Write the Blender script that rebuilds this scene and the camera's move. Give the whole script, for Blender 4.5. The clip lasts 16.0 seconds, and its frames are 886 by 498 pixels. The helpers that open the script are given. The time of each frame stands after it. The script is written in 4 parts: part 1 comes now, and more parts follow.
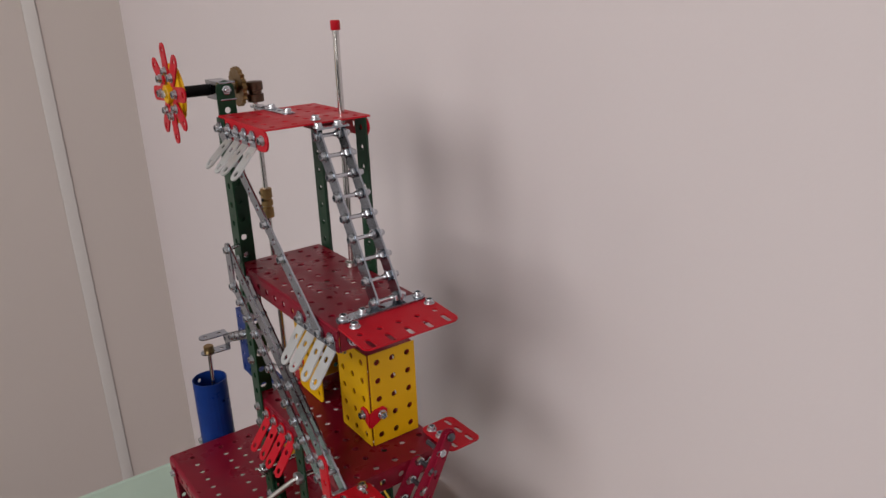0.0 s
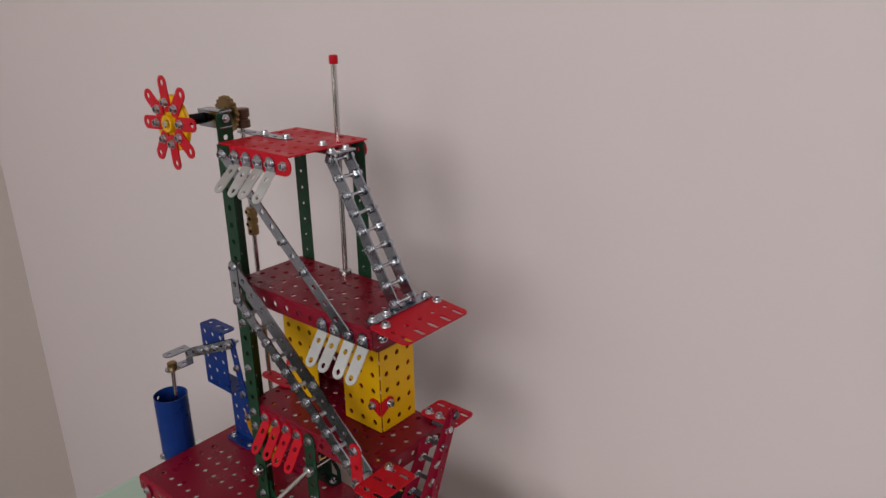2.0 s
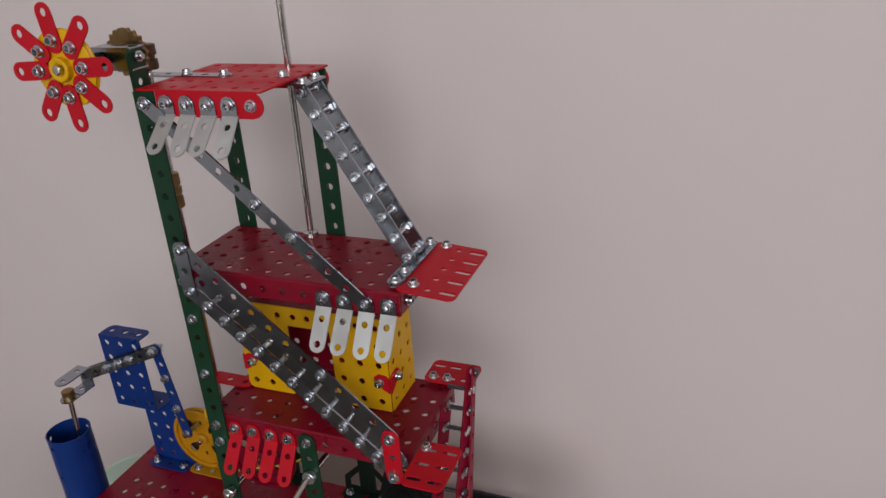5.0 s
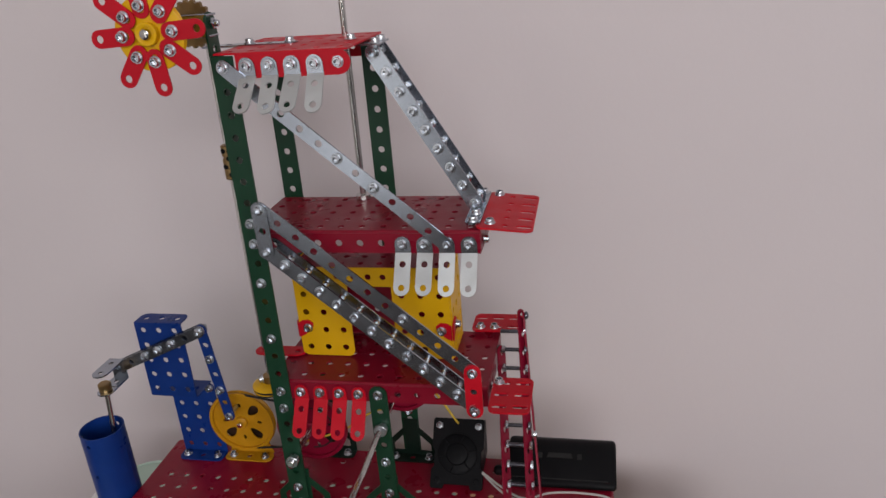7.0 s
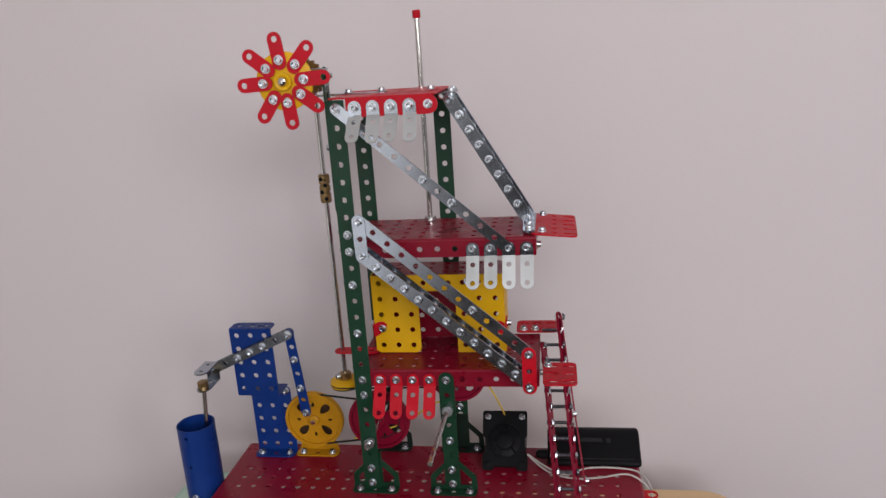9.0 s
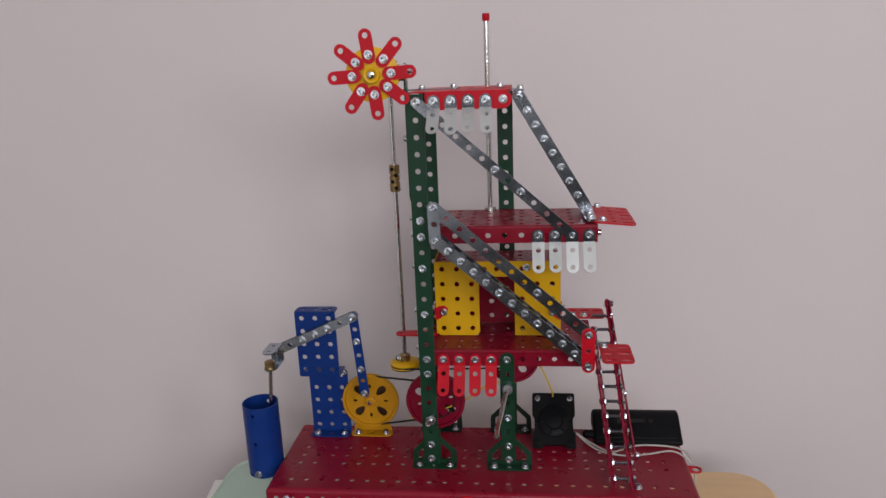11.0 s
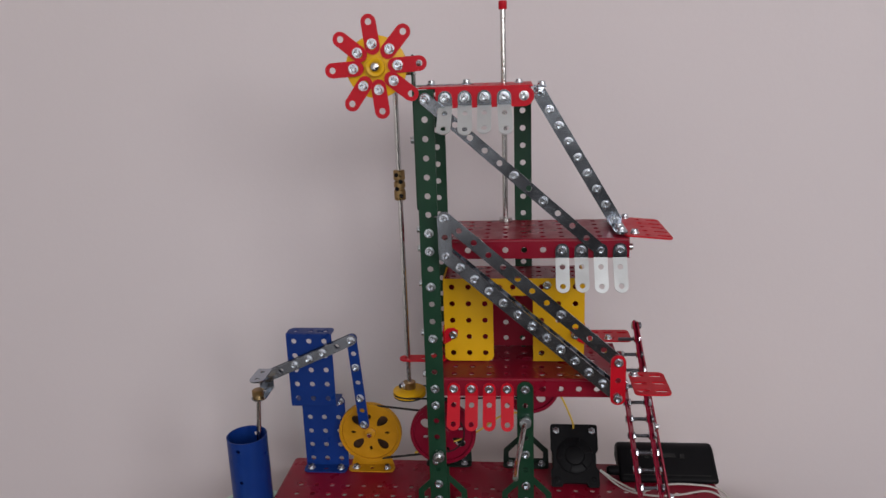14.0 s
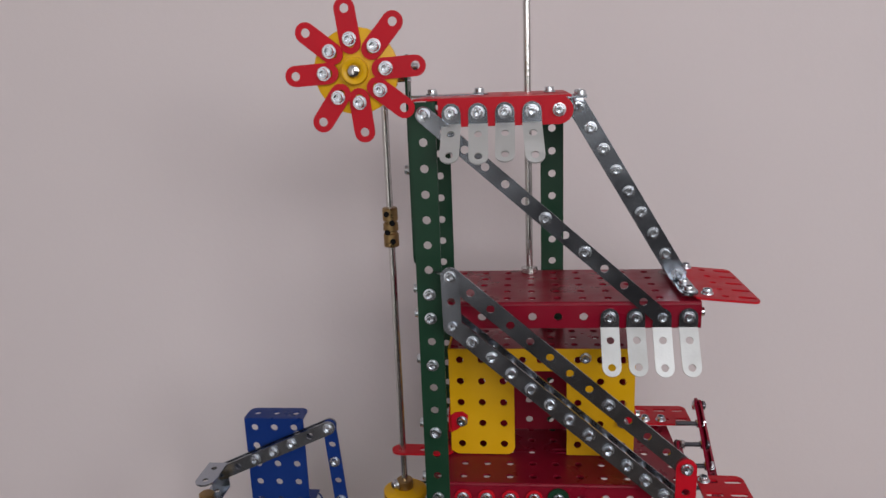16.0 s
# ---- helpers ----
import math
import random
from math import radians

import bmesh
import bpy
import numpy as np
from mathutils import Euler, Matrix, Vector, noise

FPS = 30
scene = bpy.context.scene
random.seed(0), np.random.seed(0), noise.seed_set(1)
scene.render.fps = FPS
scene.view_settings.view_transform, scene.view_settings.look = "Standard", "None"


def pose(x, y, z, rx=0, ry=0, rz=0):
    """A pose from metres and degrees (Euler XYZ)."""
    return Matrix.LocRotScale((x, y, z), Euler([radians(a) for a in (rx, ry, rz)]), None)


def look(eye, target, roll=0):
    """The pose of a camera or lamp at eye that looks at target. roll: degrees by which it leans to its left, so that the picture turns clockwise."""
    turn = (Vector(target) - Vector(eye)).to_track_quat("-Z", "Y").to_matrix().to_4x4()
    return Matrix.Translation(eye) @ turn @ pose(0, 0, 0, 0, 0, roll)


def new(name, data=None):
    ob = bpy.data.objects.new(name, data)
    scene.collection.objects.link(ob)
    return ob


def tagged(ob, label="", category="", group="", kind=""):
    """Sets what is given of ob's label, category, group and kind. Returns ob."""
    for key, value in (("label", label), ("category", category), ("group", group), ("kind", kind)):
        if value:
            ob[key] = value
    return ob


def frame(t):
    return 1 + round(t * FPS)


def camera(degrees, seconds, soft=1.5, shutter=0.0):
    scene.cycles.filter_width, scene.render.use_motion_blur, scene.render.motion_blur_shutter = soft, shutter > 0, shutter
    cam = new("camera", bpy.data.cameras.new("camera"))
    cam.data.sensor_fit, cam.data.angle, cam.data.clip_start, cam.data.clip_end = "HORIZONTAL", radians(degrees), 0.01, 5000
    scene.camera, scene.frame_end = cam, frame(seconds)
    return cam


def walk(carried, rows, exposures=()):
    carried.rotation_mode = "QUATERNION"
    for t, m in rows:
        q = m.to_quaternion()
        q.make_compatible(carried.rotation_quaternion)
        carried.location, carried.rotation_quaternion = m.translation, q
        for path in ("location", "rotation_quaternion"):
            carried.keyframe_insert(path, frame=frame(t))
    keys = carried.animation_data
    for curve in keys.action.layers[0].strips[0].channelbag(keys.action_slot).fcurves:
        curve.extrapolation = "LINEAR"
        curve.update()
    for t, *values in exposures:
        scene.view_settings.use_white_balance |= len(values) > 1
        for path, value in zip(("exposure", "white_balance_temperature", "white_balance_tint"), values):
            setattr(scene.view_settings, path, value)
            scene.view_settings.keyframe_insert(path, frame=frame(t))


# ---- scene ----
cam = camera(61.8, 16.0)
PATH = [
    (0, (0.465, -0.164, 1.178), (-1.07, 0.931, 0.513), -2.2),
    (0.5, (0.461, -0.181, 1.183), (-1.002, 1.016, 0.53), -1.5),
    (1, (0.436, -0.209, 1.188), (-0.977, 1.033, 0.508), -1.9),
    (1.5, (0.44, -0.239, 1.195), (-0.888, 1.115, 0.56), -1.7),
    (2, (0.436, -0.286, 1.208), (-0.78, 1.147, 0.525), -1.1),
    (2.5, (0.413, -0.293, 1.178), (-0.722, 1.18, 0.442), -1.5),
    (3, (0.373, -0.295, 1.179), (-0.61, 1.281, 0.437), -1.8),
    (3.5, (0.339, -0.297, 1.19), (-0.555, 1.299, 0.382), -3.2),
    (3.7, (0.338, -0.293, 1.188), (-0.542, 1.315, 0.388), -2.8),
    (5.8, (0.233, -0.33, 1.178), (-0.302, 1.409, 0.348), -4.5),
    (6, (0.225, -0.344, 1.178), (-0.281, 1.417, 0.377), -4.3),
    (6.5, (0.211, -0.369, 1.164), (-0.228, 1.411, 0.364), -4.5),
    (7, (0.193, -0.377, 1.151), (-0.197, 1.433, 0.394), -4.4),
    (7.5, (0.196, -0.377, 1.134), (-0.18, 1.462, 0.443), -5.0),
    (8, (0.178, -0.415, 1.132), (-0.139, 1.464, 0.522), -4.1),
    (8.5, (0.162, -0.462, 1.135), (-0.134, 1.418, 0.52), -4.1),
    (9, (0.147, -0.501, 1.141), (-0.154, 1.399, 0.594), -3.8),
    (9.5, (0.145, -0.53, 1.144), (-0.143, 1.382, 0.636), -4.1),
    (10, (0.12, -0.546, 1.14), (-0.139, 1.371, 0.633), -4.4),
    (10.2, (0.109, -0.546, 1.132), (-0.159, 1.37, 0.625), -3.2),
    (12.3, (0.067, -0.559, 1.136), (-0.128, 1.361, 0.613), -2.4),
    (12.5, (0.069, -0.554, 1.134), (-0.13, 1.366, 0.609), -2.2),
    (13, (0.064, -0.535, 1.13), (-0.147, 1.388, 0.623), -2.2),
    (13.5, (0.062, -0.515, 1.126), (-0.123, 1.414, 0.628), -2.2),
    (14, (0.06, -0.488, 1.122), (-0.144, 1.44, 0.632), -2.0),
    (14.5, (0.058, -0.463, 1.124), (-0.151, 1.471, 0.66), -1.5),
    (15, (0.054, -0.438, 1.125), (-0.141, 1.497, 0.658), -1.6),
    (15.5, (0.048, -0.403, 1.118), (-0.149, 1.533, 0.657), -2.5),
    (16, (0.045, -0.357, 1.119), (-0.162, 1.576, 0.651), -2.2),
]
walk(cam, [(t, look(eye, target, roll)) for t, eye, target, roll in PATH],
     [(0, -0.36, 6950, 12), (1.5, -0.42, 6950, 12), (2.5, -0.54, 7000, 12), (3.5, -0.56, 6950, 12), (6, -0.47, 6700, 12), (8, -0.4, 6650, 12), (9, -0.26, 6600, 12), (10, -0.40, 6600, 12), (12.5, -0.40, 6550, 12), (16, -0.42, 6650, 12)])

# ---- light ----
U = 0.0127                      # hole pitch of the construction set
ZB = 0.80 + 7.5 * U             # height of the lower platform's row of bolts
TABLE = ZB - 12.9 * U           # tabletop
WALL_Y, CORNER_X = 0.185, -0.97

world = bpy.data.worlds.new("world")
scene.world = world
world.use_nodes = True
sky = world.node_tree.nodes.new("ShaderNodeTexSky")
sky.sky_type, sky.sun_disc, sky.sun_elevation, sky.sun_rotation = "NISHITA", False, radians(35), radians(150)
world.node_tree.links.new(sky.outputs[0], world.node_tree.nodes["Background"].inputs[0])
world.node_tree.nodes["Background"].inputs[1].default_value = 0.1


def panel_lamp(name, eye, target, w, h, power, colour):
    lamp = bpy.data.lights.new(name, "AREA")
    lamp.shape, lamp.size, lamp.size_y, lamp.energy, lamp.color = "RECTANGLE", w, h, power, colour
    ob = new(name, lamp)
    ob.matrix_world = look(eye, target)
    return ob


# wide lamp is added soft fill; the side window follows the wall shadows
panel_lamp("wide_fill_light", (0.65, -2.25, 1.78), (0.55, 0.0, 1.05), 1.3, 1.06, 29, (0.98, 0.975, 0.99))
panel_lamp("side_window_daylight", (1.98, -2.25, 1.78), (0.1, 0.0, 1.0), 0.62, 1.06, 26, (0.985, 0.975, 0.985))
# added unseen lamp: brightens the brace's reflection and fills shadow from the left
panel_lamp("left_fill_light", (-0.66, -2.25, 1.05), (-0.4, 0.0, 1.0), 0.48, 1.7, 4.4, (0.97, 0.98, 1.0))


# ---- materials ----
def material(name, colour, rough=0.4, metal=0.0, vary=0.12, scale=60.0, bump=0.02, coat=0.0, fine=600.0, rough_vary=0.12, stretch=(1, 1, 1), spec=0.3):
    """Paint or metal with stains at a large scale, grain at a fine one, and uneven gloss."""
    m = bpy.data.materials.new(name)
    m.use_nodes = True
    nodes, links = m.node_tree.nodes, m.node_tree.links
    p = nodes["Principled BSDF"]
    p.inputs["Metallic"].default_value = metal
    p.inputs["Coat Weight"].default_value = coat
    p.inputs["Specular IOR Level"].default_value = 0.5 if metal else spec
    p.inputs["Coat Roughness"].default_value = 0.12
    tex, mapping = nodes.new("ShaderNodeTexCoord"), nodes.new("ShaderNodeMapping")
    mapping.inputs["Scale"].default_value = stretch
    links.new(tex.outputs["Object"], mapping.inputs[0])
    big, small = nodes.new("ShaderNodeTexNoise"), nodes.new("ShaderNodeTexNoise")
    for n, s, d in ((big, scale, 4.0), (small, fine, 2.0)):
        n.inputs["Scale"].default_value, n.inputs["Detail"].default_value = s, d
        links.new(mapping.outputs[0], n.inputs["Vector"])
    info = nodes.new("ShaderNodeObjectInfo")
    add = nodes.new("ShaderNodeMath")
    add.operation = "MULTIPLY_ADD"
    add.inputs[1].default_value = 0.5
    links.new(info.outputs["Random"], add.inputs[0])
    links.new(big.outputs["Fac"], add.inputs[2])
    ramp = nodes.new("ShaderNodeMapRange")
    ramp.inputs["From Min"].default_value, ramp.inputs["From Max"].default_value = 0.3, 1.2
    ramp.inputs["To Min"].default_value, ramp.inputs["To Max"].default_value = 1 - vary, 1 + vary
    links.new(add.outputs[0], ramp.inputs["Value"])
    mul = nodes.new("ShaderNodeVectorMath")
    mul.operation = "MULTIPLY"
    mul.inputs[0].default_value = colour
    links.new(ramp.outputs[0], mul.inputs[1])
    links.new(mul.outputs[0], p.inputs["Base Color"])
    rr = nodes.new("ShaderNodeMapRange")
    rr.inputs["From Min"].default_value, rr.inputs["From Max"].default_value = 0.3, 0.7
    rr.inputs["To Min"].default_value, rr.inputs["To Max"].default_value = max(0.03, rough - rough_vary), rough + rough_vary
    links.new(big.outputs["Fac"], rr.inputs["Value"])
    links.new(rr.outputs[0], p.inputs["Roughness"])
    b = nodes.new("ShaderNodeBump")
    b.inputs["Strength"].default_value, b.inputs["Distance"].default_value = bump * 10, 0.0005
    links.new(small.outputs["Fac"], b.inputs["Height"])
    links.new(b.outputs[0], p.inputs["Normal"])
    return m


CRIMSON = material("crimson_enamel", (0.20, 0.0028, 0.0165), 0.34, coat=0.03, spec=0.27, vary=0.14, bump=0.008)
RED = material("bright_red_enamel", (0.46, 0.005, 0.016), 0.42, coat=0.0, vary=0.10, spec=0.2, bump=0.01)
MAGENTA = material("dark_red_enamel", (0.20, 0.004, 0.022), 0.38, coat=0.0, spec=0.2)
GREEN = material("dark_green_enamel", (0.004, 0.035, 0.016), 0.40, coat=0.04, vary=0.2, bump=0.01)
DARKGREEN = material("blackened_green_enamel", (0.004, 0.012, 0.008), 0.42, vary=0.2)
BLUE = material("blue_enamel", (0.004, 0.028, 0.165), 0.36, coat=0.04, vary=0.15, spec=0.2, bump=0.01)
YELLOW = material("yellow_enamel", (0.66, 0.365, 0.004), 0.42, coat=0.0, vary=0.06)
AMBER = material("worn_amber_enamel", (0.47, 0.22, 0.006), 0.4, coat=0.0, vary=0.16, scale=120)
ZINC = material("zinc_plated_steel", (0.375, 0.41, 0.46), 0.21, metal=1.0, vary=0.10, scale=55, bump=0.004, fine=380, rough_vary=0.04)
# same zinc on the leaning tips, the wall's bright reflection put into its colour
PALE = material("zinc_with_wall_reflection", (0.60, 0.63, 0.64), 0.42, metal=0.7, vary=0.06, scale=90)
NICKEL = material("nickel_plated_steel", (0.55, 0.58, 0.62), 0.27, metal=1.0, vary=0.10, rough_vary=0.07)
SCREW = material("dark_steel_screw", (0.13, 0.13, 0.15), 0.4, metal=1.0, vary=0.2)
CHROME = material("bright_steel_rod", (0.62, 0.61, 0.60), 0.18, metal=1.0, vary=0.12, rough_vary=0.06)
BRASS = material("tarnished_brass", (0.30, 0.20, 0.09), 0.38, metal=1.0, vary=0.25, scale=200)
BROWN = material("dark_bronze", (0.10, 0.06, 0.04), 0.42, metal=0.8, vary=0.3, scale=200)
BLACK = material("black_plastic", (0.006, 0.006, 0.007), 0.42, vary=0.2, bump=0.015, spec=0.08)
RUBBER = material("black_rubber", (0.012, 0.012, 0.012), 0.7, vary=0.2)
STRING = material("yellow_string", (0.62, 0.42, 0.05), 0.8, vary=0.15)
CABLE = material("grey_cable_sheath", (0.42, 0.40, 0.38), 0.5, vary=0.1)
WALLPAINT = material("pink_white_wall_paint", (0.635, 0.58, 0.595), 0.75, vary=0.025, scale=2.2, bump=0.02, fine=240, rough_vary=0.05)
SIDEPAINT = material("beige_wall_paint", (0.58, 0.525, 0.50), 0.75, vary=0.03, scale=2.2, bump=0.02, fine=240, rough_vary=0.05)
TRIMWHITE = material("white_gloss_paint", (0.78, 0.77, 0.76), 0.45, vary=0.03, scale=8)
# paler than the side wall: a soft daylight streak put into paint
STRIPE = material("light_streak_paint", (0.62, 0.60, 0.59), 0.7, vary=0.04, scale=6)
# for unseen walls only, dark so that the zinc strips mirror darkness
DARKPAINT = material("dark_reflected_paint", (0.075, 0.07, 0.07), 0.8, vary=0.06, scale=2.2, fine=240)
# unseen rear walls: tone raised to bounce light and lighten the wall shadow
REARPAINT = material("unseen_bounce_paint", (0.58, 0.555, 0.55), 0.8, vary=0.04, scale=2.2, fine=240)
CEILING = material("white_ceiling_paint", (0.78, 0.77, 0.75), 0.8, vary=0.03, scale=2)
FLOORWOOD = material("brown_floorboards", (0.07, 0.052, 0.042), 0.5, vary=0.2, scale=6, stretch=(1, 12, 1))
BEECH = material("pale_beech_wood", (0.60, 0.42, 0.24), 0.48, vary=0.13, scale=14, fine=260, stretch=(1, 9, 9))
MINT = material("mint_green_cloth", (0.42, 0.55, 0.47), 0.85, vary=0.05, scale=25, bump=0.05, fine=900, rough_vary=0.05)
PAPER = material("white_paper", (0.80, 0.80, 0.78), 0.7, vary=0.03)


# ---- shaping ----
STEPS = 16
ROUND = [(math.cos(k * math.tau / STEPS), math.sin(k * math.tau / STEPS)) for k in range(STEPS)]
SQUARE = [(c / max(abs(c), abs(s)), s / max(abs(c), abs(s))) for c, s in ROUND]


def cell(cx, cy, hw=0.5, hh=0.5, r=0.165, slot=0.0, ends="", corners=""):
    """The flat faces round one hole: a rectangle hw by hh about (cx, cy), half-round towards ends, clipped at corners."""
    outer = []
    for k, ((c, s), (qx, qy)) in enumerate(zip(ROUND, SQUARE)):
        x, y = qx * hw, qy * hh
        if "+" in ends and c > 1e-6:
            x, y = c * hh, s * hh
        if "-" in ends and c < -1e-6:
            x, y = c * hh, s * hh
        if k in (2, 6, 10, 14) and "abcd"[(k - 2) // 4] in corners:
            x, y = x * 0.80, y * 0.80
        outer.append((cx + x, cy + y))
    if not r:
        return [outer]
    inner = [(cx + c * r + (slot if c > 1e-6 else -slot if c < -1e-6 else 0), cy + s * r) for c, s in ROUND]
    return [[outer[k], outer[(k + 1) % STEPS], inner[(k + 1) % STEPS], inner[k]] for k in range(STEPS)]


def bases(normal, along=None):
    n = Vector(normal).normalized()
    a = Vector(along) if along is not None else (Vector((0, 0, 1)) if abs(n.z) < 0.9 else Vector((1, 0, 0)))
    a = (a - n * a.dot(n)).normalized()
    return a, n.cross(a), n


class Form:
    """Collects the faces of one mesh, in hole pitches."""

    def __init__(self):
        self.v, self.f = [], []

    def add(self, verts, faces):
        n = len(self.v)
        self.v += [tuple(v) for v in verts]
        self.f += [[n + i for i in f] for f in faces]
        return self

    def sheet(self, polys, o, ux, uy, th=0.09):
        """Flat faces given in the plane of ux and uy at o, made th thick, with walls round the rim and every hole."""
        o, ux, uy = Vector(o), Vector(ux), Vector(uy)
        n = ux.cross(uy).normalized()
        return self.wrap(polys, lambda x, y, s: o + ux * x + uy * y + n * s, th)

    def wrap(self, polys, onto, th=0.09):
        """Flat faces laid onto a surface, onto(x, y, height above it)."""
        index, pts, faces = {}, [], []
        for poly in polys:
            f = []
            for x, y in poly:
                key = (round(x, 4), round(y, 4))
                if key not in index:
                    index[key] = len(pts)
                    pts.append(key)
                if not f or f[-1] != index[key]:
                    f.append(index[key])
            faces.append(f)
        m = len(pts)
        edges = {}
        for f in faces:
            for a, b in zip(f, f[1:] + f[:1]):
                edges[(a, b)] = edges.get((a, b), 0) + 1
        verts = [onto(x, y, s) for s in (th / 2, -th / 2) for x, y in pts]
        out = list(faces) + [[m + i for i in reversed(f)] for f in faces]
        out += [[b, a, m + a, m + b] for a, b in edges if (b, a) not in edges]
        return self.add(verts, out)

    def strip(self, p0, p1, n, normal, w=0.74, th=0.09, r=0.16, ends="+-"):
        p0, p1 = Vector(p0), Vector(p1)
        ux = (p1 - p0).normalized()
        uy = Vector(normal).normalized().cross(ux).normalized()
        s = (p1 - p0).length / max(1, n - 1)
        polys = []
        for i in range(n):
            e = ("-" if i == 0 and "-" in ends else "") + ("+" if i == n - 1 and "+" in ends else "")
            polys += cell(i * s, 0, s / 2, w / 2, r, 0, e)
        return self.sheet(polys, p0, ux, uy, th)

    def plate(self, o, ux, uy, nu, nv, hole=None, corners="", th=0.09, pitch=(1.0, 1.0)):
        """nu by nv cells of one pitch from the corner o. hole(i, j): radius and slot, or None for the plain hole."""
        polys = []
        for i in range(nu):
            for j in range(nv):
                r, slot = (hole(i, j) if hole else None) or (0.165, 0.0)
                c = ""
                for name, on in (("a", i == nu - 1 and j == nv - 1), ("b", i == 0 and j == nv - 1), ("c", i == 0 and j == 0), ("d", i == nu - 1 and j == 0)):
                    c += name if on and name in corners else ""
                polys += cell((i + 0.5) * pitch[0], (j + 0.5) * pitch[1], pitch[0] / 2, pitch[1] / 2, r, slot, "", c)
        return self.sheet(polys, o, ux, uy, th)

    def lathe(self, o, axis, profile, seg=24, caps=True):
        """A body of revolution: profile of (radius, distance along the axis)."""
        a, b, n = bases(axis)
        o = Vector(o)
        verts = [o + n * h + (a * math.cos(k * math.tau / seg) + b * math.sin(k * math.tau / seg)) * r for r, h in profile for k in range(seg)]
        faces = [[i * seg + k, i * seg + (k + 1) % seg, (i + 1) * seg + (k + 1) % seg, (i + 1) * seg + k] for i in range(len(profile) - 1) for k in range(seg)]
        if caps:
            faces += [list(range(seg))[::-1], [(len(profile) - 1) * seg + k for k in range(seg)]]
        return self.add(verts, faces)

    def rod(self, p0, p1, r, seg=12, bevel=0.03):
        p0, p1 = Vector(p0), Vector(p1)
        d = (p1 - p0).length
        return self.lathe(p0, p1 - p0, [(r - bevel, 0), (r, bevel), (r, d - bevel), (r - bevel, d)], seg)

    def tube(self, points, r, seg=8):
        """A round cord through the points."""
        pts = [Vector(p) for p in points]
        ring = []
        up = Vector((0.13, 0.21, 0.97))
        for i, p in enumerate(pts):
            t = (pts[min(i + 1, len(pts) - 1)] - pts[max(i - 1, 0)]).normalized()
            a = (up - t * up.dot(t)).normalized()
            b = t.cross(a)
            ring += [p + (a * math.cos(k * math.tau / seg) + b * math.sin(k * math.tau / seg)) * r for k in range(seg)]
        faces = [[i * seg + k, i * seg + (k + 1) % seg, (i + 1) * seg + (k + 1) % seg, (i + 1) * seg + k] for i in range(len(pts) - 1) for k in range(seg)]
        faces += [list(range(seg))[::-1], [(len(pts) - 1) * seg + k for k in range(seg)]]
        return self.add(ring, faces)

    def box(self, lo, hi, bevel=0.05, m=None):
        """A box with bevelled edges, by its two corners."""
        bm = bmesh.new()
        bmesh.ops.create_cube(bm, size=1)
        lo, hi = Vector(lo), Vector(hi)
        for v in bm.verts:
            v.co = Vector([(lo[i] + hi[i]) / 2 + v.co[i] * (hi[i] - lo[i]) for i in range(3)])
        if bevel:
            bmesh.ops.bevel(bm, geom=list(bm.edges), offset=bevel, segments=3, affect="EDGES", profile=0.5)
        bm.verts.ensure_lookup_table()
        verts = [(m @ v.co if m else v.co.copy()) for v in bm.verts]
        faces = [[v.index for v in f.verts] for f in bm.faces]
        bm.free()
        return self.add(verts, faces)

    def mesh(self, name, origin=(0, 0, 0), unit=U):
        me = bpy.data.meshes.new(name)
        me.from_pydata([tuple((Vector(v) - Vector(origin)) * unit) for v in self.v], [], self.f)
        me.polygons.foreach_set("use_smooth", [True] * len(me.polygons))
        me.set_sharp_from_angle(angle=radians(32))
        me.update()
        return me


def smooth(points, n=6):
    """A gliding line through a few points."""
    pts = [Vector(p) for p in points]
    out = []
    for i in range(len(pts) - 1):
        a, b, c, d = pts[max(i - 1, 0)], pts[i], pts[i + 1], pts[min(i + 2, len(pts) - 1)]
        for k in range(n):
            t = k / n
            out.append(0.5 * ((2 * b) + (c - a) * t + (2 * a - 5 * b + 4 * c - d) * t * t + (3 * b - a - 3 * c + d) * t ** 3))
    return out + [pts[-1]]


ORIGIN = {}


def place(p):
    return Vector((p[0] * U, p[1] * U, ZB + p[2] * U))


def thing(name, label, category, origin, group=""):
    ob = new(name)
    ob.empty_display_size = 0.02
    ob.location = place(origin)
    ORIGIN[ob.name] = Vector(origin)
    return tagged(ob, label, category, group)


def part(name, form, mat, parent, label=""):
    o = ORIGIN[parent.name]
    me = form.mesh(name, o)
    me.materials.append(mat)
    ob = new(name, me)
    ob.parent = parent
    ORIGIN[ob.name] = o
    return tagged(ob, label)


def solid(name, form, mat, label, category, origin, kind="", group=""):
    """A thing of one mesh."""
    me = form.mesh(name, origin)
    me.materials.append(mat)
    ob = new(name, me)
    ob.location = place(origin)
    return tagged(ob, label, category, group, kind)


def shared(name, form, mat):
    me = form.mesh(name)
    me.materials.append(mat)
    return me


# a bolt with its washer, socket and nut, its head towards +z, the washer's foot at z = 0
bolt_form = Form()
bolt_form.lathe((0, 0, 0), (0, 0, 1), [(0.245, 0), (0.255, 0.02), (0.245, 0.05), (0.19, 0.055)], 16)
bolt_form.lathe((0, 0, 0.05), (0, 0, 1), [(0.19, 0), (0.19, 0.12), (0.172, 0.165), (0.125, 0.168)], 16, False)
bolt_form.lathe((0, 0, 0.05), (0, 0, 1), [(0.125, 0.168), (0.115, 0.03), (0.001, 0.02)], 6, False)
BOLT = shared("bolt", bolt_form, NICKEL)
nut_form = Form()
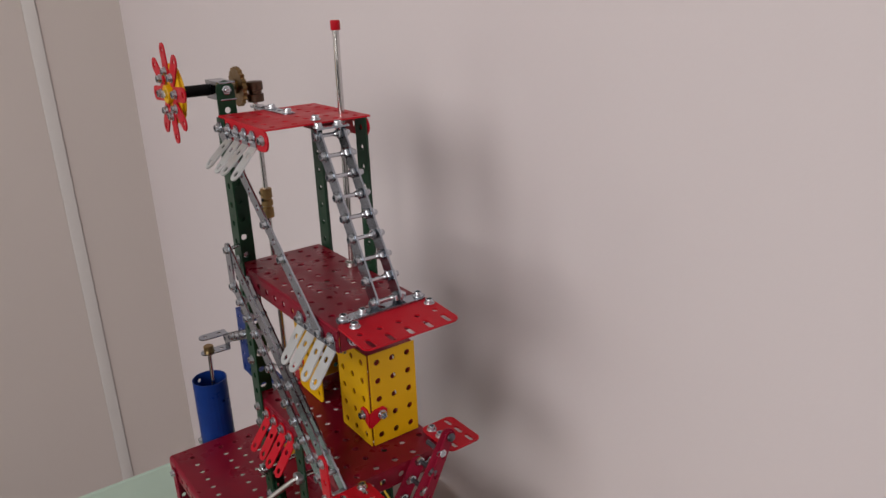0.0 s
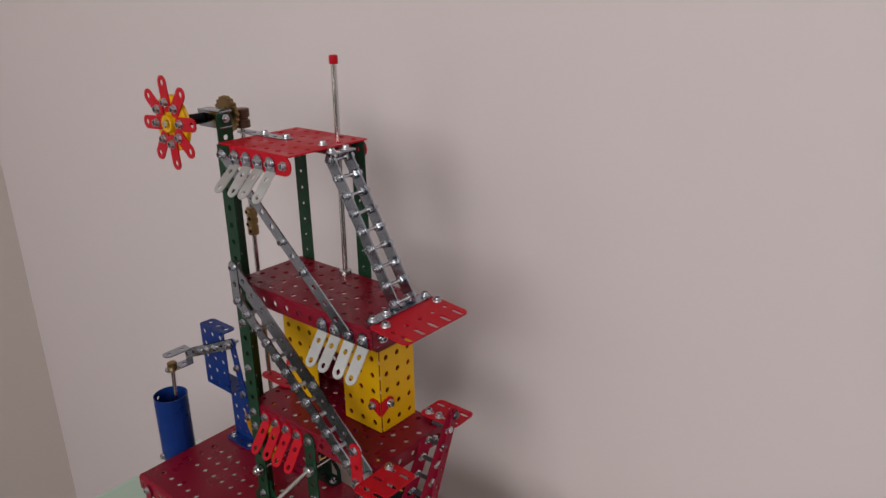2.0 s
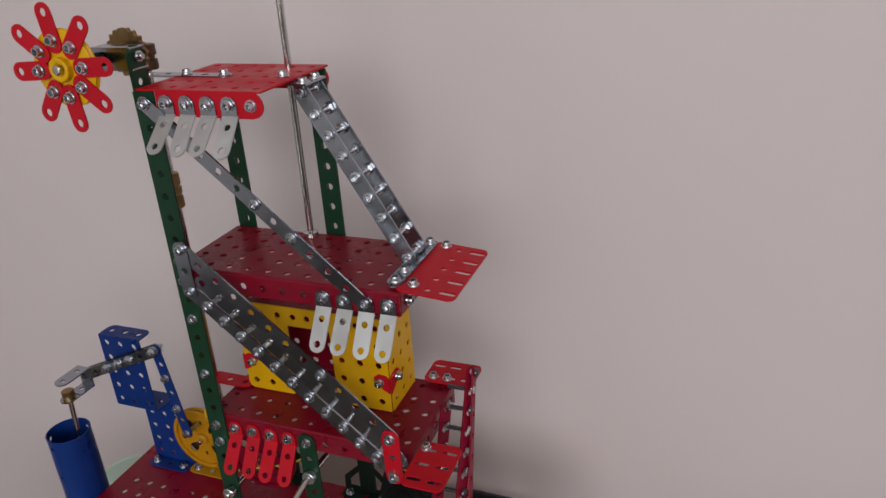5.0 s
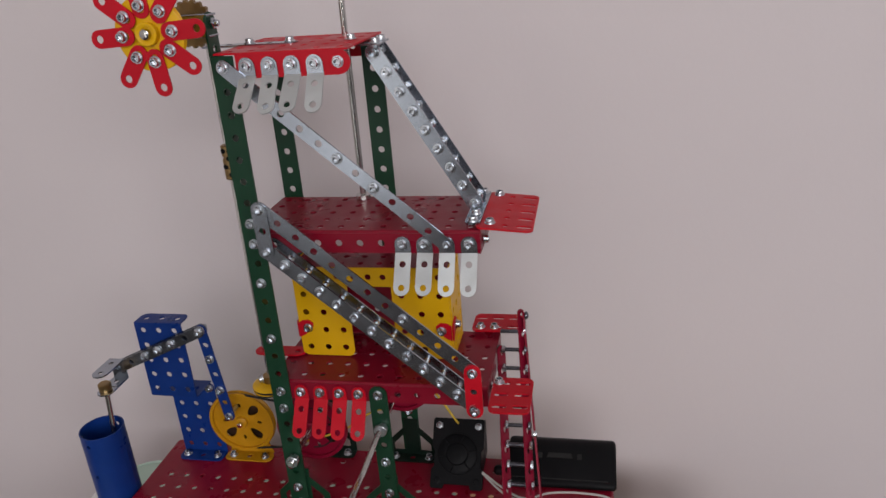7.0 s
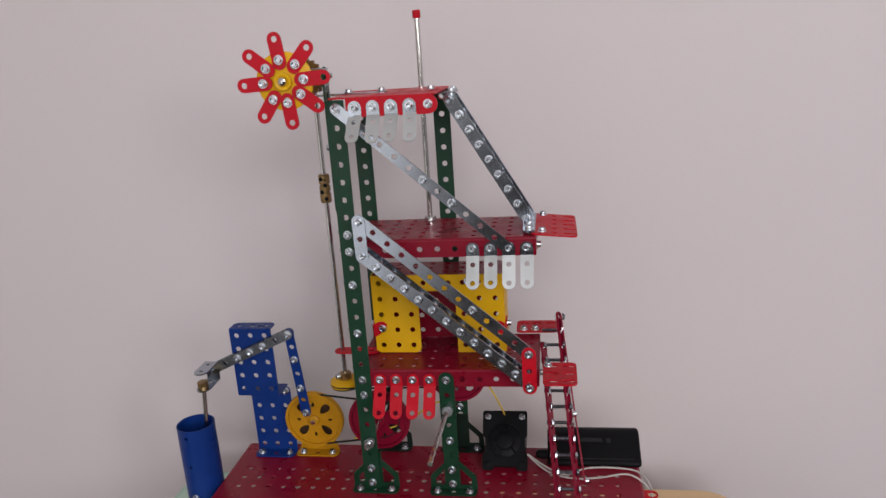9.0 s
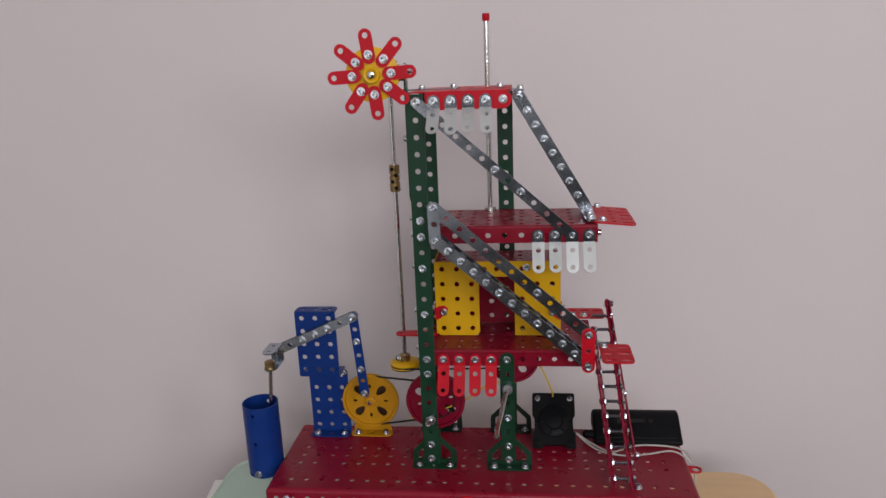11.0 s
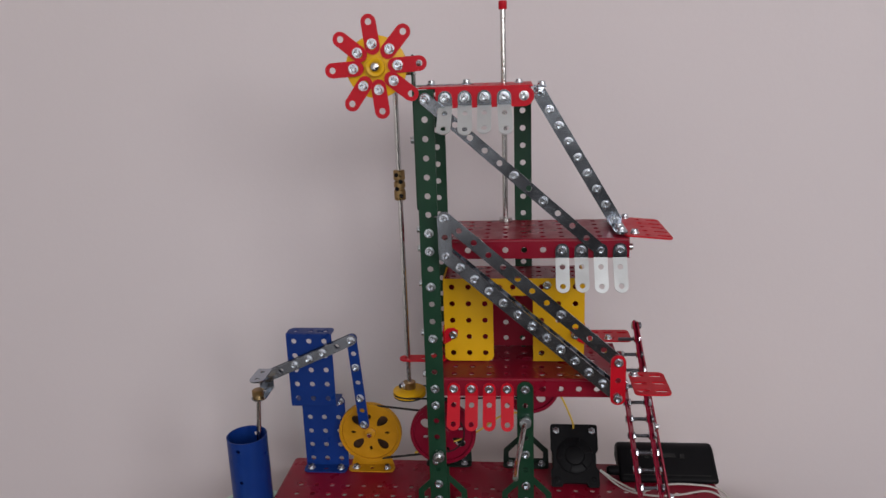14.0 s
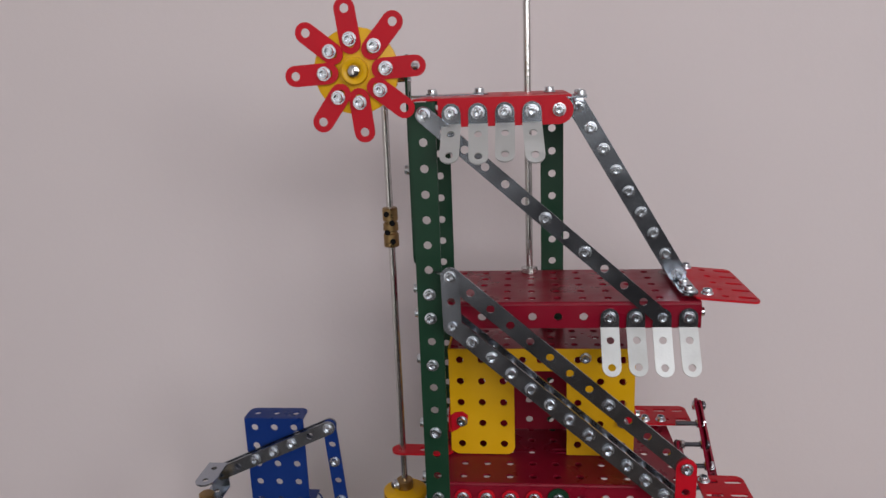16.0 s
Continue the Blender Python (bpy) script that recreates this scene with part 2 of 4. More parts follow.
nut_form.lathe((0, 0, 0), (0, 0, 1), [(0.22, 0), (0.25, 0.03), (0.25, 0.15), (0.21, 0.18)], 6)
nut_form.lathe((0, 0, 0.15), (0, 0, 1), [(0.14, 0), (0.14, 0.16), (0.11, 0.2)], 12)
NUT = shared("nut", nut_form, NICKEL)


def stud(mesh, name, parent, p, normal, turn=0.0):
    ob = new(name, mesh)
    a, b, n = bases(normal)
    m = Matrix((a, b, n)).transposed().to_4x4()
    ob.parent = parent
    ob.matrix_basis = Matrix.Translation((Vector(p) - ORIGIN[parent.name]) * U) @ m @ Matrix.Rotation(turn, 4, "Z")
    return ob


def bolts(parent, points, normal, nuts=False):
    for p in points:
        turn = random.uniform(0, 1)
        stud(BOLT, "bolt", parent, p, normal, turn)
        if nuts:
            stud(NUT, "nut", parent, Vector(p) - Vector(normal).normalized() * 0.1, -Vector(normal), turn)


X, Y, Z = Vector((1, 0, 0)), Vector((0, 1, 0)), Vector((0, 0, 1))
FRONT = -Y


# ---- the room ----
def slab(name, boxes, mat, label="", category="", kind="structure", bevel=0.0):
    """Boxes in metres, joined into one piece standing where it is built."""
    form = Form()
    for lo, hi in boxes:
        form.box(lo, hi, bevel)
    me = form.mesh(name, (0, 0, 0), 1.0)
    me.materials.append(mat)
    return tagged(new(name, me), label, category, "", kind)


RIGHT_X, FRONT_Y, HIGH = 2.9, -2.3, 2.5
slab("wall_north", [((CORNER_X - 0.1, WALL_Y, 0), (RIGHT_X + 0.1, WALL_Y + 0.1, HIGH))], WALLPAINT, "pale pink painted plaster wall behind the table", "wall")
slab("wall_west", [((CORNER_X - 0.1, -0.42, 0), (CORNER_X, WALL_Y, HIGH))], SIDEPAINT, "beige painted plaster side wall", "wall")
# dark band added out of view to darken the lower staircase's reflections
slab("wall_west_base", [((CORNER_X - 0.1, FRONT_Y - 0.1, 0), (CORNER_X, -0.42, 0.4))], DARKPAINT, "unseen dark lower side wall, added for the steel to reflect", "wall")
slab("wall_west_rear", [((CORNER_X - 0.1, FRONT_Y - 0.1, 0.4), (CORNER_X, -0.42, HIGH))], REARPAINT, "unseen beige side wall, toned for bounce light", "wall")
slab("wall_east", [((RIGHT_X, FRONT_Y - 0.1, 0), (RIGHT_X + 0.1, WALL_Y, HIGH))], REARPAINT, "unseen beige wall, toned for bounce light", "wall")
WX0, WX1, WX2, WX3, WZ0, WZ1 = -0.05, 1.35, 1.6, 2.36, 1.22, 2.34
# out of view; the opening exists only for the left fill lamp
slab("wall_south_left", [((CORNER_X, FRONT_Y - 0.1, 0), (-0.92, FRONT_Y, HIGH)), ((-0.4, FRONT_Y - 0.1, 0), (-0.25, FRONT_Y, HIGH)),
                         ((-0.92, FRONT_Y - 0.1, 0), (-0.4, FRONT_Y, 0.16)), ((-0.92, FRONT_Y - 0.1, 1.94), (-0.4, FRONT_Y, HIGH))], SIDEPAINT, "unseen beige wall with an opening added for the left fill lamp", "wall")
# unseen; kept dark below the openings for the steel's frontal reflections
slab("wall_south", [((-0.25, FRONT_Y - 0.1, 0), (WX0, FRONT_Y, HIGH)), ((WX1, FRONT_Y - 0.1, 0), (WX2, FRONT_Y, HIGH)), ((WX3, FRONT_Y - 0.1, 0), (RIGHT_X, FRONT_Y, HIGH)),
                    ((WX0, FRONT_Y - 0.1, 0), (WX1, FRONT_Y, WZ0)), ((WX0, FRONT_Y - 0.1, WZ1), (WX1, FRONT_Y, HIGH)),
                    ((WX2, FRONT_Y - 0.1, 0), (WX3, FRONT_Y, WZ0)), ((WX2, FRONT_Y - 0.1, WZ1), (WX3, FRONT_Y, HIGH))], DARKPAINT, "unseen dark wall for the steel to reflect, with two lamp openings", "wall")
# unseen frames for the lamps; the wide one only houses the fill
for name, x0, x1 in (("window_1", WX0, WX1), ("window_2", WX2, WX3)):
    slab(name, [((x0, FRONT_Y - 0.09, WZ0), (x0 + 0.03, FRONT_Y - 0.04, WZ1)), ((x1 - 0.03, FRONT_Y - 0.09, WZ0), (x1, FRONT_Y - 0.04, WZ1)),
                ((x0 + 0.03, FRONT_Y - 0.09, WZ0), (x1 - 0.03, FRONT_Y - 0.04, WZ0 + 0.03)), ((x0 + 0.03, FRONT_Y - 0.09, WZ1 - 0.03), (x1 - 0.03, FRONT_Y - 0.04, WZ1))], TRIMWHITE, "unseen white painted window frame", "window")
slab("floor", [((CORNER_X - 0.1, FRONT_Y - 0.1, -0.05), (RIGHT_X + 0.1, WALL_Y + 0.1, 0))], FLOORWOOD, "brown wooden floor", "floor")
slab("ceiling", [((CORNER_X - 0.1, FRONT_Y - 0.1, HIGH), (RIGHT_X + 0.1, WALL_Y + 0.1, HIGH + 0.05))], CEILING, "white painted ceiling", "ceiling")
# the daylight streak on the side wall, built as a thin pale strip
slab("trim", [((CORNER_X, 0.032, 0.0), (CORNER_X + 0.003, 0.053, HIGH))], STRIPE, "narrow pale strip standing in for a streak of daylight on the side wall", "trim", bevel=0.002)

# ---- the table ----
table = new("table")
table.location = (0.05, -0.1, 0)
tagged(table, "small pale wooden table with rounded corners against the wall", "table")
TX0, TX1, TY0, TY1 = -0.215, 0.305, -0.15, 0.112


def rounded_top(x0, x1, y0, y1, z0, z1, radius, unit_seg=8):
    """A slab with rounded corners and softened rims."""
    pts = []
    for cx, cy, a in ((x1 - radius, y1 - radius, 0), (x0 + radius, y1 - radius, 90), (x0 + radius, y0 + radius, 180), (x1 - radius, y0 + radius, 270)):
        for k in range(unit_seg + 1):
            t = radians(a + 90 * k / unit_seg)
            pts.append((cx, cy, math.cos(t), math.sin(t)))
    form, n = Form(), len(pts)
    rings = [(radius - 0.003, z0), (radius, z0 + 0.003), (radius, z1 - 0.003), (radius - 0.003, z1)]
    verts = [(cx + c * r, cy + s * r, z) for r, z in rings for cx, cy, c, s in pts]
    faces = [[i * n + k, i * n + (k + 1) % n, (i + 1) * n + (k + 1) % n, (i + 1) * n + k] for i in range(3) for k in range(n)]
    faces += [list(range(n))[::-1], [3 * n + k for k in range(n)]]
    return form.add(verts, faces)


def table_part(name, form, mat, label=""):
    me = form.mesh(name, table.location, 1.0)
    me.materials.append(mat)
    ob = new(name, me)
    ob.parent = table
    return tagged(ob, label)


table_part("tabletop", rounded_top(TX0, TX1, TY0, TY1, TABLE - 0.022, TABLE, 0.035), BEECH)
for x in (TX0 + 0.05, TX1 - 0.05):
    for y in (TY0 + 0.05, TY1 - 0.05):
        table_part("leg", Form().lathe((x, y, 0), (0, 0, 1), [(0.014, 0), (0.016, 0.01), (0.02, TABLE - 0.03), (0.02, TABLE - 0.022)], 16), BEECH)
table_part("apron", Form().box((TX0 + 0.05, TY1 - 0.06, TABLE - 0.07), (TX1 - 0.05, TY1 - 0.042, TABLE - 0.022), 0.002), BEECH)
table_part("apron", Form().box((TX0 + 0.05, TY0 + 0.042, TABLE - 0.07), (TX1 - 0.05, TY0 + 0.06, TABLE - 0.022), 0.002), BEECH)

mat_form = rounded_top(TX0 - 0.004, 0.09, TY0 - 0.002, TY1 + 0.002, TABLE + 0.001, TABLE + 0.0034, 0.033)
me = mat_form.mesh("table_mat", (-0.06, -0.06, TABLE), 1.0)
me.materials.append(MINT)
mat_ob = new("table_mat", me)
mat_ob.location = (-0.06, -0.06, TABLE)
tagged(mat_ob, "pale mint green mat lying on the wooden table", "mat")

paper_form = Form().box((-0.008, -0.0625, 0.0), (0.008, 0.0625, 0.0007), 0.0002)
me = paper_form.mesh("paper_sheet", (0, 0, 0), 1.0)
me.materials.append(PAPER)
paper = new("paper_sheet", me)
paper.matrix_basis = pose(-0.2135, 0.012, TABLE + 0.0001, 0, 0, 8)
tagged(paper, "white paper sheet sticking out over the table edge", "paper")

# ---- base of the model ----
base = thing("base_platform", "crimson perforated metal base plate on short red legs", "base", (3.2, 1, -13))
BX0, BX1, BY0, BY1, BT = -10.4, 16.55, -3.43, 5.2, -7.5


def base_hole(i, j):
    return None if j in (0, 2, 3, 4) or (j == 6 and i % 3 == 1) else (0.0, 0.0)


def blank(i, j):
    return (0.0, 0.0)


deck = Form().plate((-9.5, -2.65, BT - 0.05), X, Y, 25, 7, base_hole, "", 0.09, (1.0, 1.0))
for x0, x1, y0, y1, corners in ((BX0 + 0.25, -9.5, -2.65, 4.35, ""), (15.5, BX1 - 0.25, -2.65, 4.35, ""), (BX0 + 0.25, BX1 - 0.25, BY0 + 0.25, -2.65, "ab"), (BX0 + 0.25, BX1 - 0.25, 4.35, BY1 - 0.25, "cd")):
    deck.plate((x0, y0, BT - 0.05), X, Y, 1, 1, blank, "", 0.09, (x1 - x0, y1 - y0))
top = part("base_plate", deck, CRIMSON, base)
rim = Form()
for p0, p1 in (((BX0 + 0.2, BY0 + 0.04), (BX1 - 0.2, BY0 + 0.04)), ((BX1 - 0.04, BY0 + 0.3), (BX1 - 0.04, BY1 - 0.3)), ((BX1 - 0.3, BY1 - 0.04), (BX0 + 0.3, BY1 - 0.04)), ((BX0 + 0.04, BY1 - 0.3), (BX0 + 0.04, BY0 + 0.2))):
    d = (Vector(p1) - Vector(p0)).normalized()
    side = Vector((-d.y, d.x))
    # a rolled edge: a quarter bend from the top down into the flange
    verts, faces = [], []
    for q in (p0, p1):
        for k in range(7):
            a = radians(15 * k)
            inward = 0.26 * (1 - math.sin(a))
            verts.append((q[0] + side.x * inward, q[1] + side.y * inward, BT - 0.005 - 0.26 * (1 - math.cos(a))))
    faces = [[k, k + 1, 8 + k, 7 + k] for k in range(6)]
    rim.add(verts, [f[::-1] for f in faces])
    length = (Vector(p1) - Vector(p0)).length
    n = int(length)
    rim.plate((p0[0] + side.x * 0.04, p0[1] + side.y * 0.04, BT - 1.05), Vector((d.x, d.y, 0)), Z, n, 1, None, "", 0.09, (length / n, 0.8))
part("base_flange", rim, CRIMSON, base)
for x, y in ((-8.95, -3.41), (15.8, -3.41), (-8.95, 5.17), (15.8, 5.17)):
    s = -1 if y < 0 else 1
    leg = part("leg", Form().strip((x, y + 0.07 * s, -8.1), (x, y + 0.07 * s, -12.5), 5, FRONT * -s if s > 0 else FRONT).strip((x + (-0.4 if x < 0 else 0.4), y - 0.35 * s, -8.1), (x + (-0.4 if x < 0 else 0.4), y - 0.35 * s, -12.5), 5, X), MAGENTA, base)
    bolts(leg, [(x, y + 0.12 * s, -8.1)], (0, s, 0))
for x in (2.5, 15.0):
    disc = part("round_plate", Form().lathe((x, BY0 + 0.02, -8.25), FRONT, [(0.62, 0), (0.64, 0.03), (0.62, 0.09)], 24), RED, base)
    bolts(disc, [(x, BY0 - 0.08, -8.1)], FRONT)
part("strip_end", Form().strip((15.6, 0.5, -7.75), (16.95, 0.35, -7.75), 2, Z, 0.74, 0.09, 0.26), RED, base)
bolts(top, [(12.95, -2.25, BT)], Z)

# ---- the tower ----
tower = thing("tower", "construction-set tower with green girders, red perforated platforms and a yellow cabin", "model tower", (2.5, 2.4, BT))


def girder(name, x, y, z0, z1, side, back, mat=GREEN, w=1.0):
    """An angle girder: one flange facing front at y, the other at x + side running back."""
    n = round(z1 - z0)
    f = Form().plate((x - 0.5, y, z0), X, Z, 1, n, None, "", 0.09, (1.0, (z1 - z0) / n))
    yy = y + 0.05 if back > 0 else y - 1.05
    f.plate((x + side, yy, z0), Y, Z, 1, n, None, "", 0.09, (w, (z1 - z0) / n))
    return part(name, f, mat, tower)


front_post = girder("front_post", -0.05, -0.12, -7.5, 16.5, -0.45, 1)
bolts(front_post, [(-0.05, -0.18, z) for z in (9, 8, 6, 3, 0, -1, -6, -7)], FRONT)
bolts(front_post, [(-0.56, 0.55, z) for z in (13.9, 9.05, 8.0, 6.0, 3.1, 0.6)], -X)
back_left = girder("back_post", 0.0, 5.0, -7.5, 16.5, -0.45, 1, w=0.55)
back_right = girder("back_post", 5.0, 5.0, -7.5, 16.5, -0.45, 1, w=0.55)
bolts(back_right, [(5.0, 4.89, -3), (5.0, 4.89, -4.4)], FRONT)
upright = part("top_strip", Form().strip((-0.62, 0.5, 10.6), (-0.62, 0.5, 17.8), 8, -X, 0.95), GREEN, tower)
stud(NUT, "nut", upright, (-0.55, 0.5, 17.8), X, 0.4)
bolts(upright, [(-0.68, 0.5, 13.9)], -X)
front_leg = part("front_leg", Form().strip((5.0, -0.1, 0), (5.0, -0.1, -7.0), 8, FRONT, 0.92), GREEN, tower)
bolts(front_leg, [(5.0, -0.15, z) for z in (0, -4, -6, -7)], FRONT)


def foot(x, y, mat=GREEN):
    """A flared foot with two windows and a toe bolted down to the base."""
    polys = [[(-0.42, 0.32), (0.42, 0.32), (0.42, 2.5), (-0.42, 2.5)], [(-1.45, 0), (1.45, 0), (1.45, 0.32), (1.1, 0.32), (0.42, 0.32), (-0.42, 0.32), (-1.1, 0.32), (-1.45, 0.32)]]
    for s in (-1, 1):
        polys.append([(s * 0.42, 1.95), (s * 0.42, 1.5), (s * 1.1, 0.78), (s * 1.42, 0.95)][::s])
        polys.append([(s * 1.1, 0.78), (s * 1.1, 0.32), (s * 1.45, 0.32), (s * 1.42, 0.95)][::s])
    f = Form().sheet(polys, (x, y, BT + 0.02), X, Z, 0.08)
    f.plate((x - 1.45, y - 0.72, BT + 0.05), X, Y, 3, 1, None, "cd", 0.09, (2.9 / 3, 0.75))
    ob = part("foot", f, mat, tower)
    bolts(ob, [(x - 1.0, y - 0.36, BT + 0.1), (x + 1.0, y - 0.36, BT + 0.1)], Z)
    return ob


foot(0.15, 0.06), foot(5.05, 0.0), foot(5.05, 4.9, DARKGREEN), foot(0.1, 4.9, DARKGREEN)


def flanged(name, x0, x1, z, depth, mat=CRIMSON, flange=1.0, front_mat=None, back=True, skip_front=()):
    """A perforated plate with flanges bent down round it."""
    n = round(x1 - x0)
    p = (x1 - x0) / n
    ob = part(name, Form().plate((x0, 0.06, z), X, Y, n, round(depth), None, "", 0.09, (p, (depth - 0.06) / round(depth))), mat, tower)
    f = Form()
    for k in range(4):
        a0, a1 = radians(22.5 * k), radians(22.5 * (k + 1))
        f.add([(x, 0.10 - 0.12 * math.sin(a), z + 0.045 - 0.12 * (1 - math.cos(a))) for x in (x0, x1) for a in (a0, a1)], [[0, 1, 3, 2]])
    f.plate((x0, 0.0, z - flange - 0.02), X, Z, n, 1, lambda i, j: (0.0, 0.0) if i in skip_front else None, "", 0.09, (p, flange - 0.06))
    part("front_flange", f, front_mat or mat, ob, "")
    g = Form().plate((x1 - 0.03, 0.1, z - flange), Y, Z, round(depth), 1, None, "", 0.09, ((depth - 0.1) / round(depth), flange - 0.05))
    g.plate((x0 + 0.03, 0.1, z - flange), Y, Z, round(depth), 1, None, "", 0.09, ((depth - 0.1) / round(depth), flange - 0.05))
    if back:
        g.plate((x0, depth, z - flange), X, Z, n, 1, None, "", 0.09, (p, flange - 0.05))
    part("side_flange", g, mat, ob)
    return ob


lower = flanged("lower_platform", -0.5, 10.45, 0.55, 5.4)
middle = flanged("middle_platform", -0.5, 10.5, 8.55, 4.8)
bolts(lower, [(10.5, 0.9, 0.05), (10.5, 4.4, 0.05)], X)
bolts(middle, [(10.55, 0.7, 7.95), (10.55, 4.3, 7.95)], X, True)

upper = part("top_platform", Form().plate((-0.4, -0.12, 16.57), X, Y, 6, 5, None, "", 0.08, (5.9 / 6, 5.4 / 5)), RED, tower)
front_lip = Form()
polys = []
for i in range(1, 6):
    polys += cell(i, 0, 0.5, 0.52, 0.165, 0, "+" if i == 5 else "", "c" if i == 1 else "")
front_lip.sheet(polys, (0.05, -0.09, 16.06), X, Z, 0.09)
part("front_flange", front_lip, RED, upper)
back_lip = Form().strip((0.05, 5.14, 16.05), (5.05, 5.14, 16.05), 6, Y, 1.0)
part("back_flange", back_lip, RED, upper)
bolts(upper, [(5.05, -0.14, 16.07)], FRONT)
bolts(upper, [(4.8, 2.7, 16.62)], Z)

# the antenna mast
mast = thing("antenna_mast", "thin bright steel rod with a red cap standing on the tower", "antenna", (3.95, 4.45, 8.55))
part("rod", Form().rod((3.95, 4.45, 8.6), (3.95, 4.6, 20.75), 0.155), CHROME, mast)
part("collar", Form().lathe((3.95, 4.45, 8.6), Z, [(0.36, 0), (0.38, 0.03), (0.36, 0.24), (0.2, 0.3)], 20), CHROME, mast)
part("cap", Form().lathe((3.95, 4.6, 20.55), Z, [(0.22, 0), (0.235, 0.03), (0.235, 0.42), (0.2, 0.46)], 20), RED, mast, "red plastic cap")


def tongue(x, z, tilt, mat_low, mat_up, lean=0.0, y=-0.1, s=1.07, name="hanging_strip"):
    """A bent three-hole strip bolted to a flange, its lower two holes leaning out."""
    up = Form()
    polys = cell(0, 0, 0.42, 0.36, 0.15, 0, "+")
    up.sheet(polys, (x, y, z), Z, FRONT.cross(Z), 0.07)
    ob = part(name, up, mat_up, tower)
    a = radians(tilt)
    down = Vector((math.sin(lean), -math.sin(a), -math.cos(a))).normalized()
    n = Vector((0, -math.cos(a), math.sin(a)))
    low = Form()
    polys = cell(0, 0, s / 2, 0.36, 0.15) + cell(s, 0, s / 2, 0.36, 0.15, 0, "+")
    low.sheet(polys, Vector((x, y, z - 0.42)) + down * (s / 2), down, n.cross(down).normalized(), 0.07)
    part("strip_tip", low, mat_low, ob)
    bolts(ob, [(x, y - 0.04, z)], FRONT)
    return ob


# tab and tip are one zinc strip; the tip's colour carries the reflected wall
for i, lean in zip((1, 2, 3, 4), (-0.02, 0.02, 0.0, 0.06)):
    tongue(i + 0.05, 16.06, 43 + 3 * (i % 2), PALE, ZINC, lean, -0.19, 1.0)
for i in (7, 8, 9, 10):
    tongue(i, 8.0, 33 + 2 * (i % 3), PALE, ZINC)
for i in (1, 2, 3, 4):
    tongue(i, 0.0, 33 + 3 * (i % 2), RED, RED)

brace = part("diagonal_brace", Form().strip((0.03, -0.26, 16.04), (9.0, -0.2, 8.0), 13, FRONT, 0.64), ZINC, tower, "long zinc-plated diagonal strip")
for k in (0, 6, 8):
    bolts(brace, [Vector((0.03, -0.31, 16.04)).lerp(Vector((9.0, -0.25, 8.0)), k / 12)], FRONT)

# the cabin
cabin = thing("cabin", "yellow perforated sheet-metal cabin with a doorway and red corner brackets", "model cabin", (4.4, 3.5, 0.6))
H0, H1 = 0.65, 5.7
cabin_walls = [
    ("front_panel", Form().plate((0.35, 2.4, H0), X, Z, 3, 5, None, "cd", 0.07, (0.95, 1.01))),
    ("front_panel", Form().plate((5.5, 2.4, H0), X, Z, 3, 5, None, "", 0.07, (2.9 / 3, 1.01))),
    ("lintel", Form().plate((3.2, 2.4, 4.68), X, Z, 3, 1, lambda i, j: (0.16, 0), "", 0.07, (2.3 / 3, 1.02))),
    ("side_panel", Form().plate((8.42, 2.52, H0), Y, Z, 3, 5, None, "", 0.07, (0.88, 1.01))),
    ("side_panel", Form().plate((0.35, 2.46, H0), Y, Z, 3, 5, None, "", 0.07, (0.90, 1.01))),
]
for name, f in cabin_walls:
    part(name, f, YELLOW, cabin)
part("back_panel", Form().plate((0.4, 4.86, H0), X, Z, 8, 5, None, "", 0.07, (7.97 / 8, 1.01)), CRIMSON, cabin, "crimson back panel")
part("roof", Form().plate((0.42, 2.46, H1 - 0.03), X, Y, 8, 3, None, "", 0.08, (7.92 / 8, 0.87)), CRIMSON, cabin, "crimson perforated roof plate")
for x, s in ((8.42, 1), (0.35, -1)):
    f = Form()
    front_poly = [[(0, -0.52), (-0.30 * s, -0.36), (-0.75 * s, 0.05), (-0.78 * s, 0.3), (-0.55 * s, 0.48), (-0.2 * s, 0.45), (0, 0.3)][::-s]]
    f.sheet(front_poly, (x, 2.33, 2.25), X, Z, 0.07)
    side_poly = [[(0, -0.52), (0.30, -0.36), (0.95, 0.05), (0.98, 0.3), (0.75, 0.5), (0.25, 0.45), (0, 0.3)]]
    f.sheet(side_poly, (x + 0.07 * s, 2.35, 2.25), Y, Z, 0.07)
    br = part("corner_bracket", f, RED, cabin, "small heart-shaped red corner bracket")
    bolts(br, [(x - 0.5 * s, 2.28, 2.3)], FRONT)
    bolts(br, [(x + 0.12 * s, 3.0, 2.35)], (s, 0, 0))
cw = bpy.data.objects["front_panel"]
bolts(cw, [(6.3, 2.35, 5.3)], FRONT)


# landings
def slotted(i, j, nu):
    return (0.12, 0.24) if i == nu - 1 else None


pad = part("upper_landing", Form().plate((10.25, 0.05, 8.7), Vector((0.99, 0, -0.09)), Y, 3, 5, lambda i, j: (0.15, 0.22) if i == 2 else ((0.15, 0.0) if i == 1 else (0.0, 0)), "abcd", 0.09, (2.55 / 3, 0.97)), RED, tower, "bright red landing plate with slots along its edge")
bolts(pad, [(10.85, 0.68, 8.69), (10.85, 4.58, 8.69)], Z)
tie = part("tie_strip", Form().strip((10.12, 0.55, 8.8), (10.12, 4.45, 8.8), 5, Z, 0.7), ZINC, tower)
bolts(tie, [(10.12, y, 8.85) for y in (0.55, 1.5, 4.45)], Z)
pad = part("rear_landing", Form().plate((8.95, 4.95, 0.88), X, Y, 3, 2, lambda i, j: (0.12, 0.2), "abcd", 0.09, (0.87, 0.97)), RED, tower, "bright red landing plate with slots")
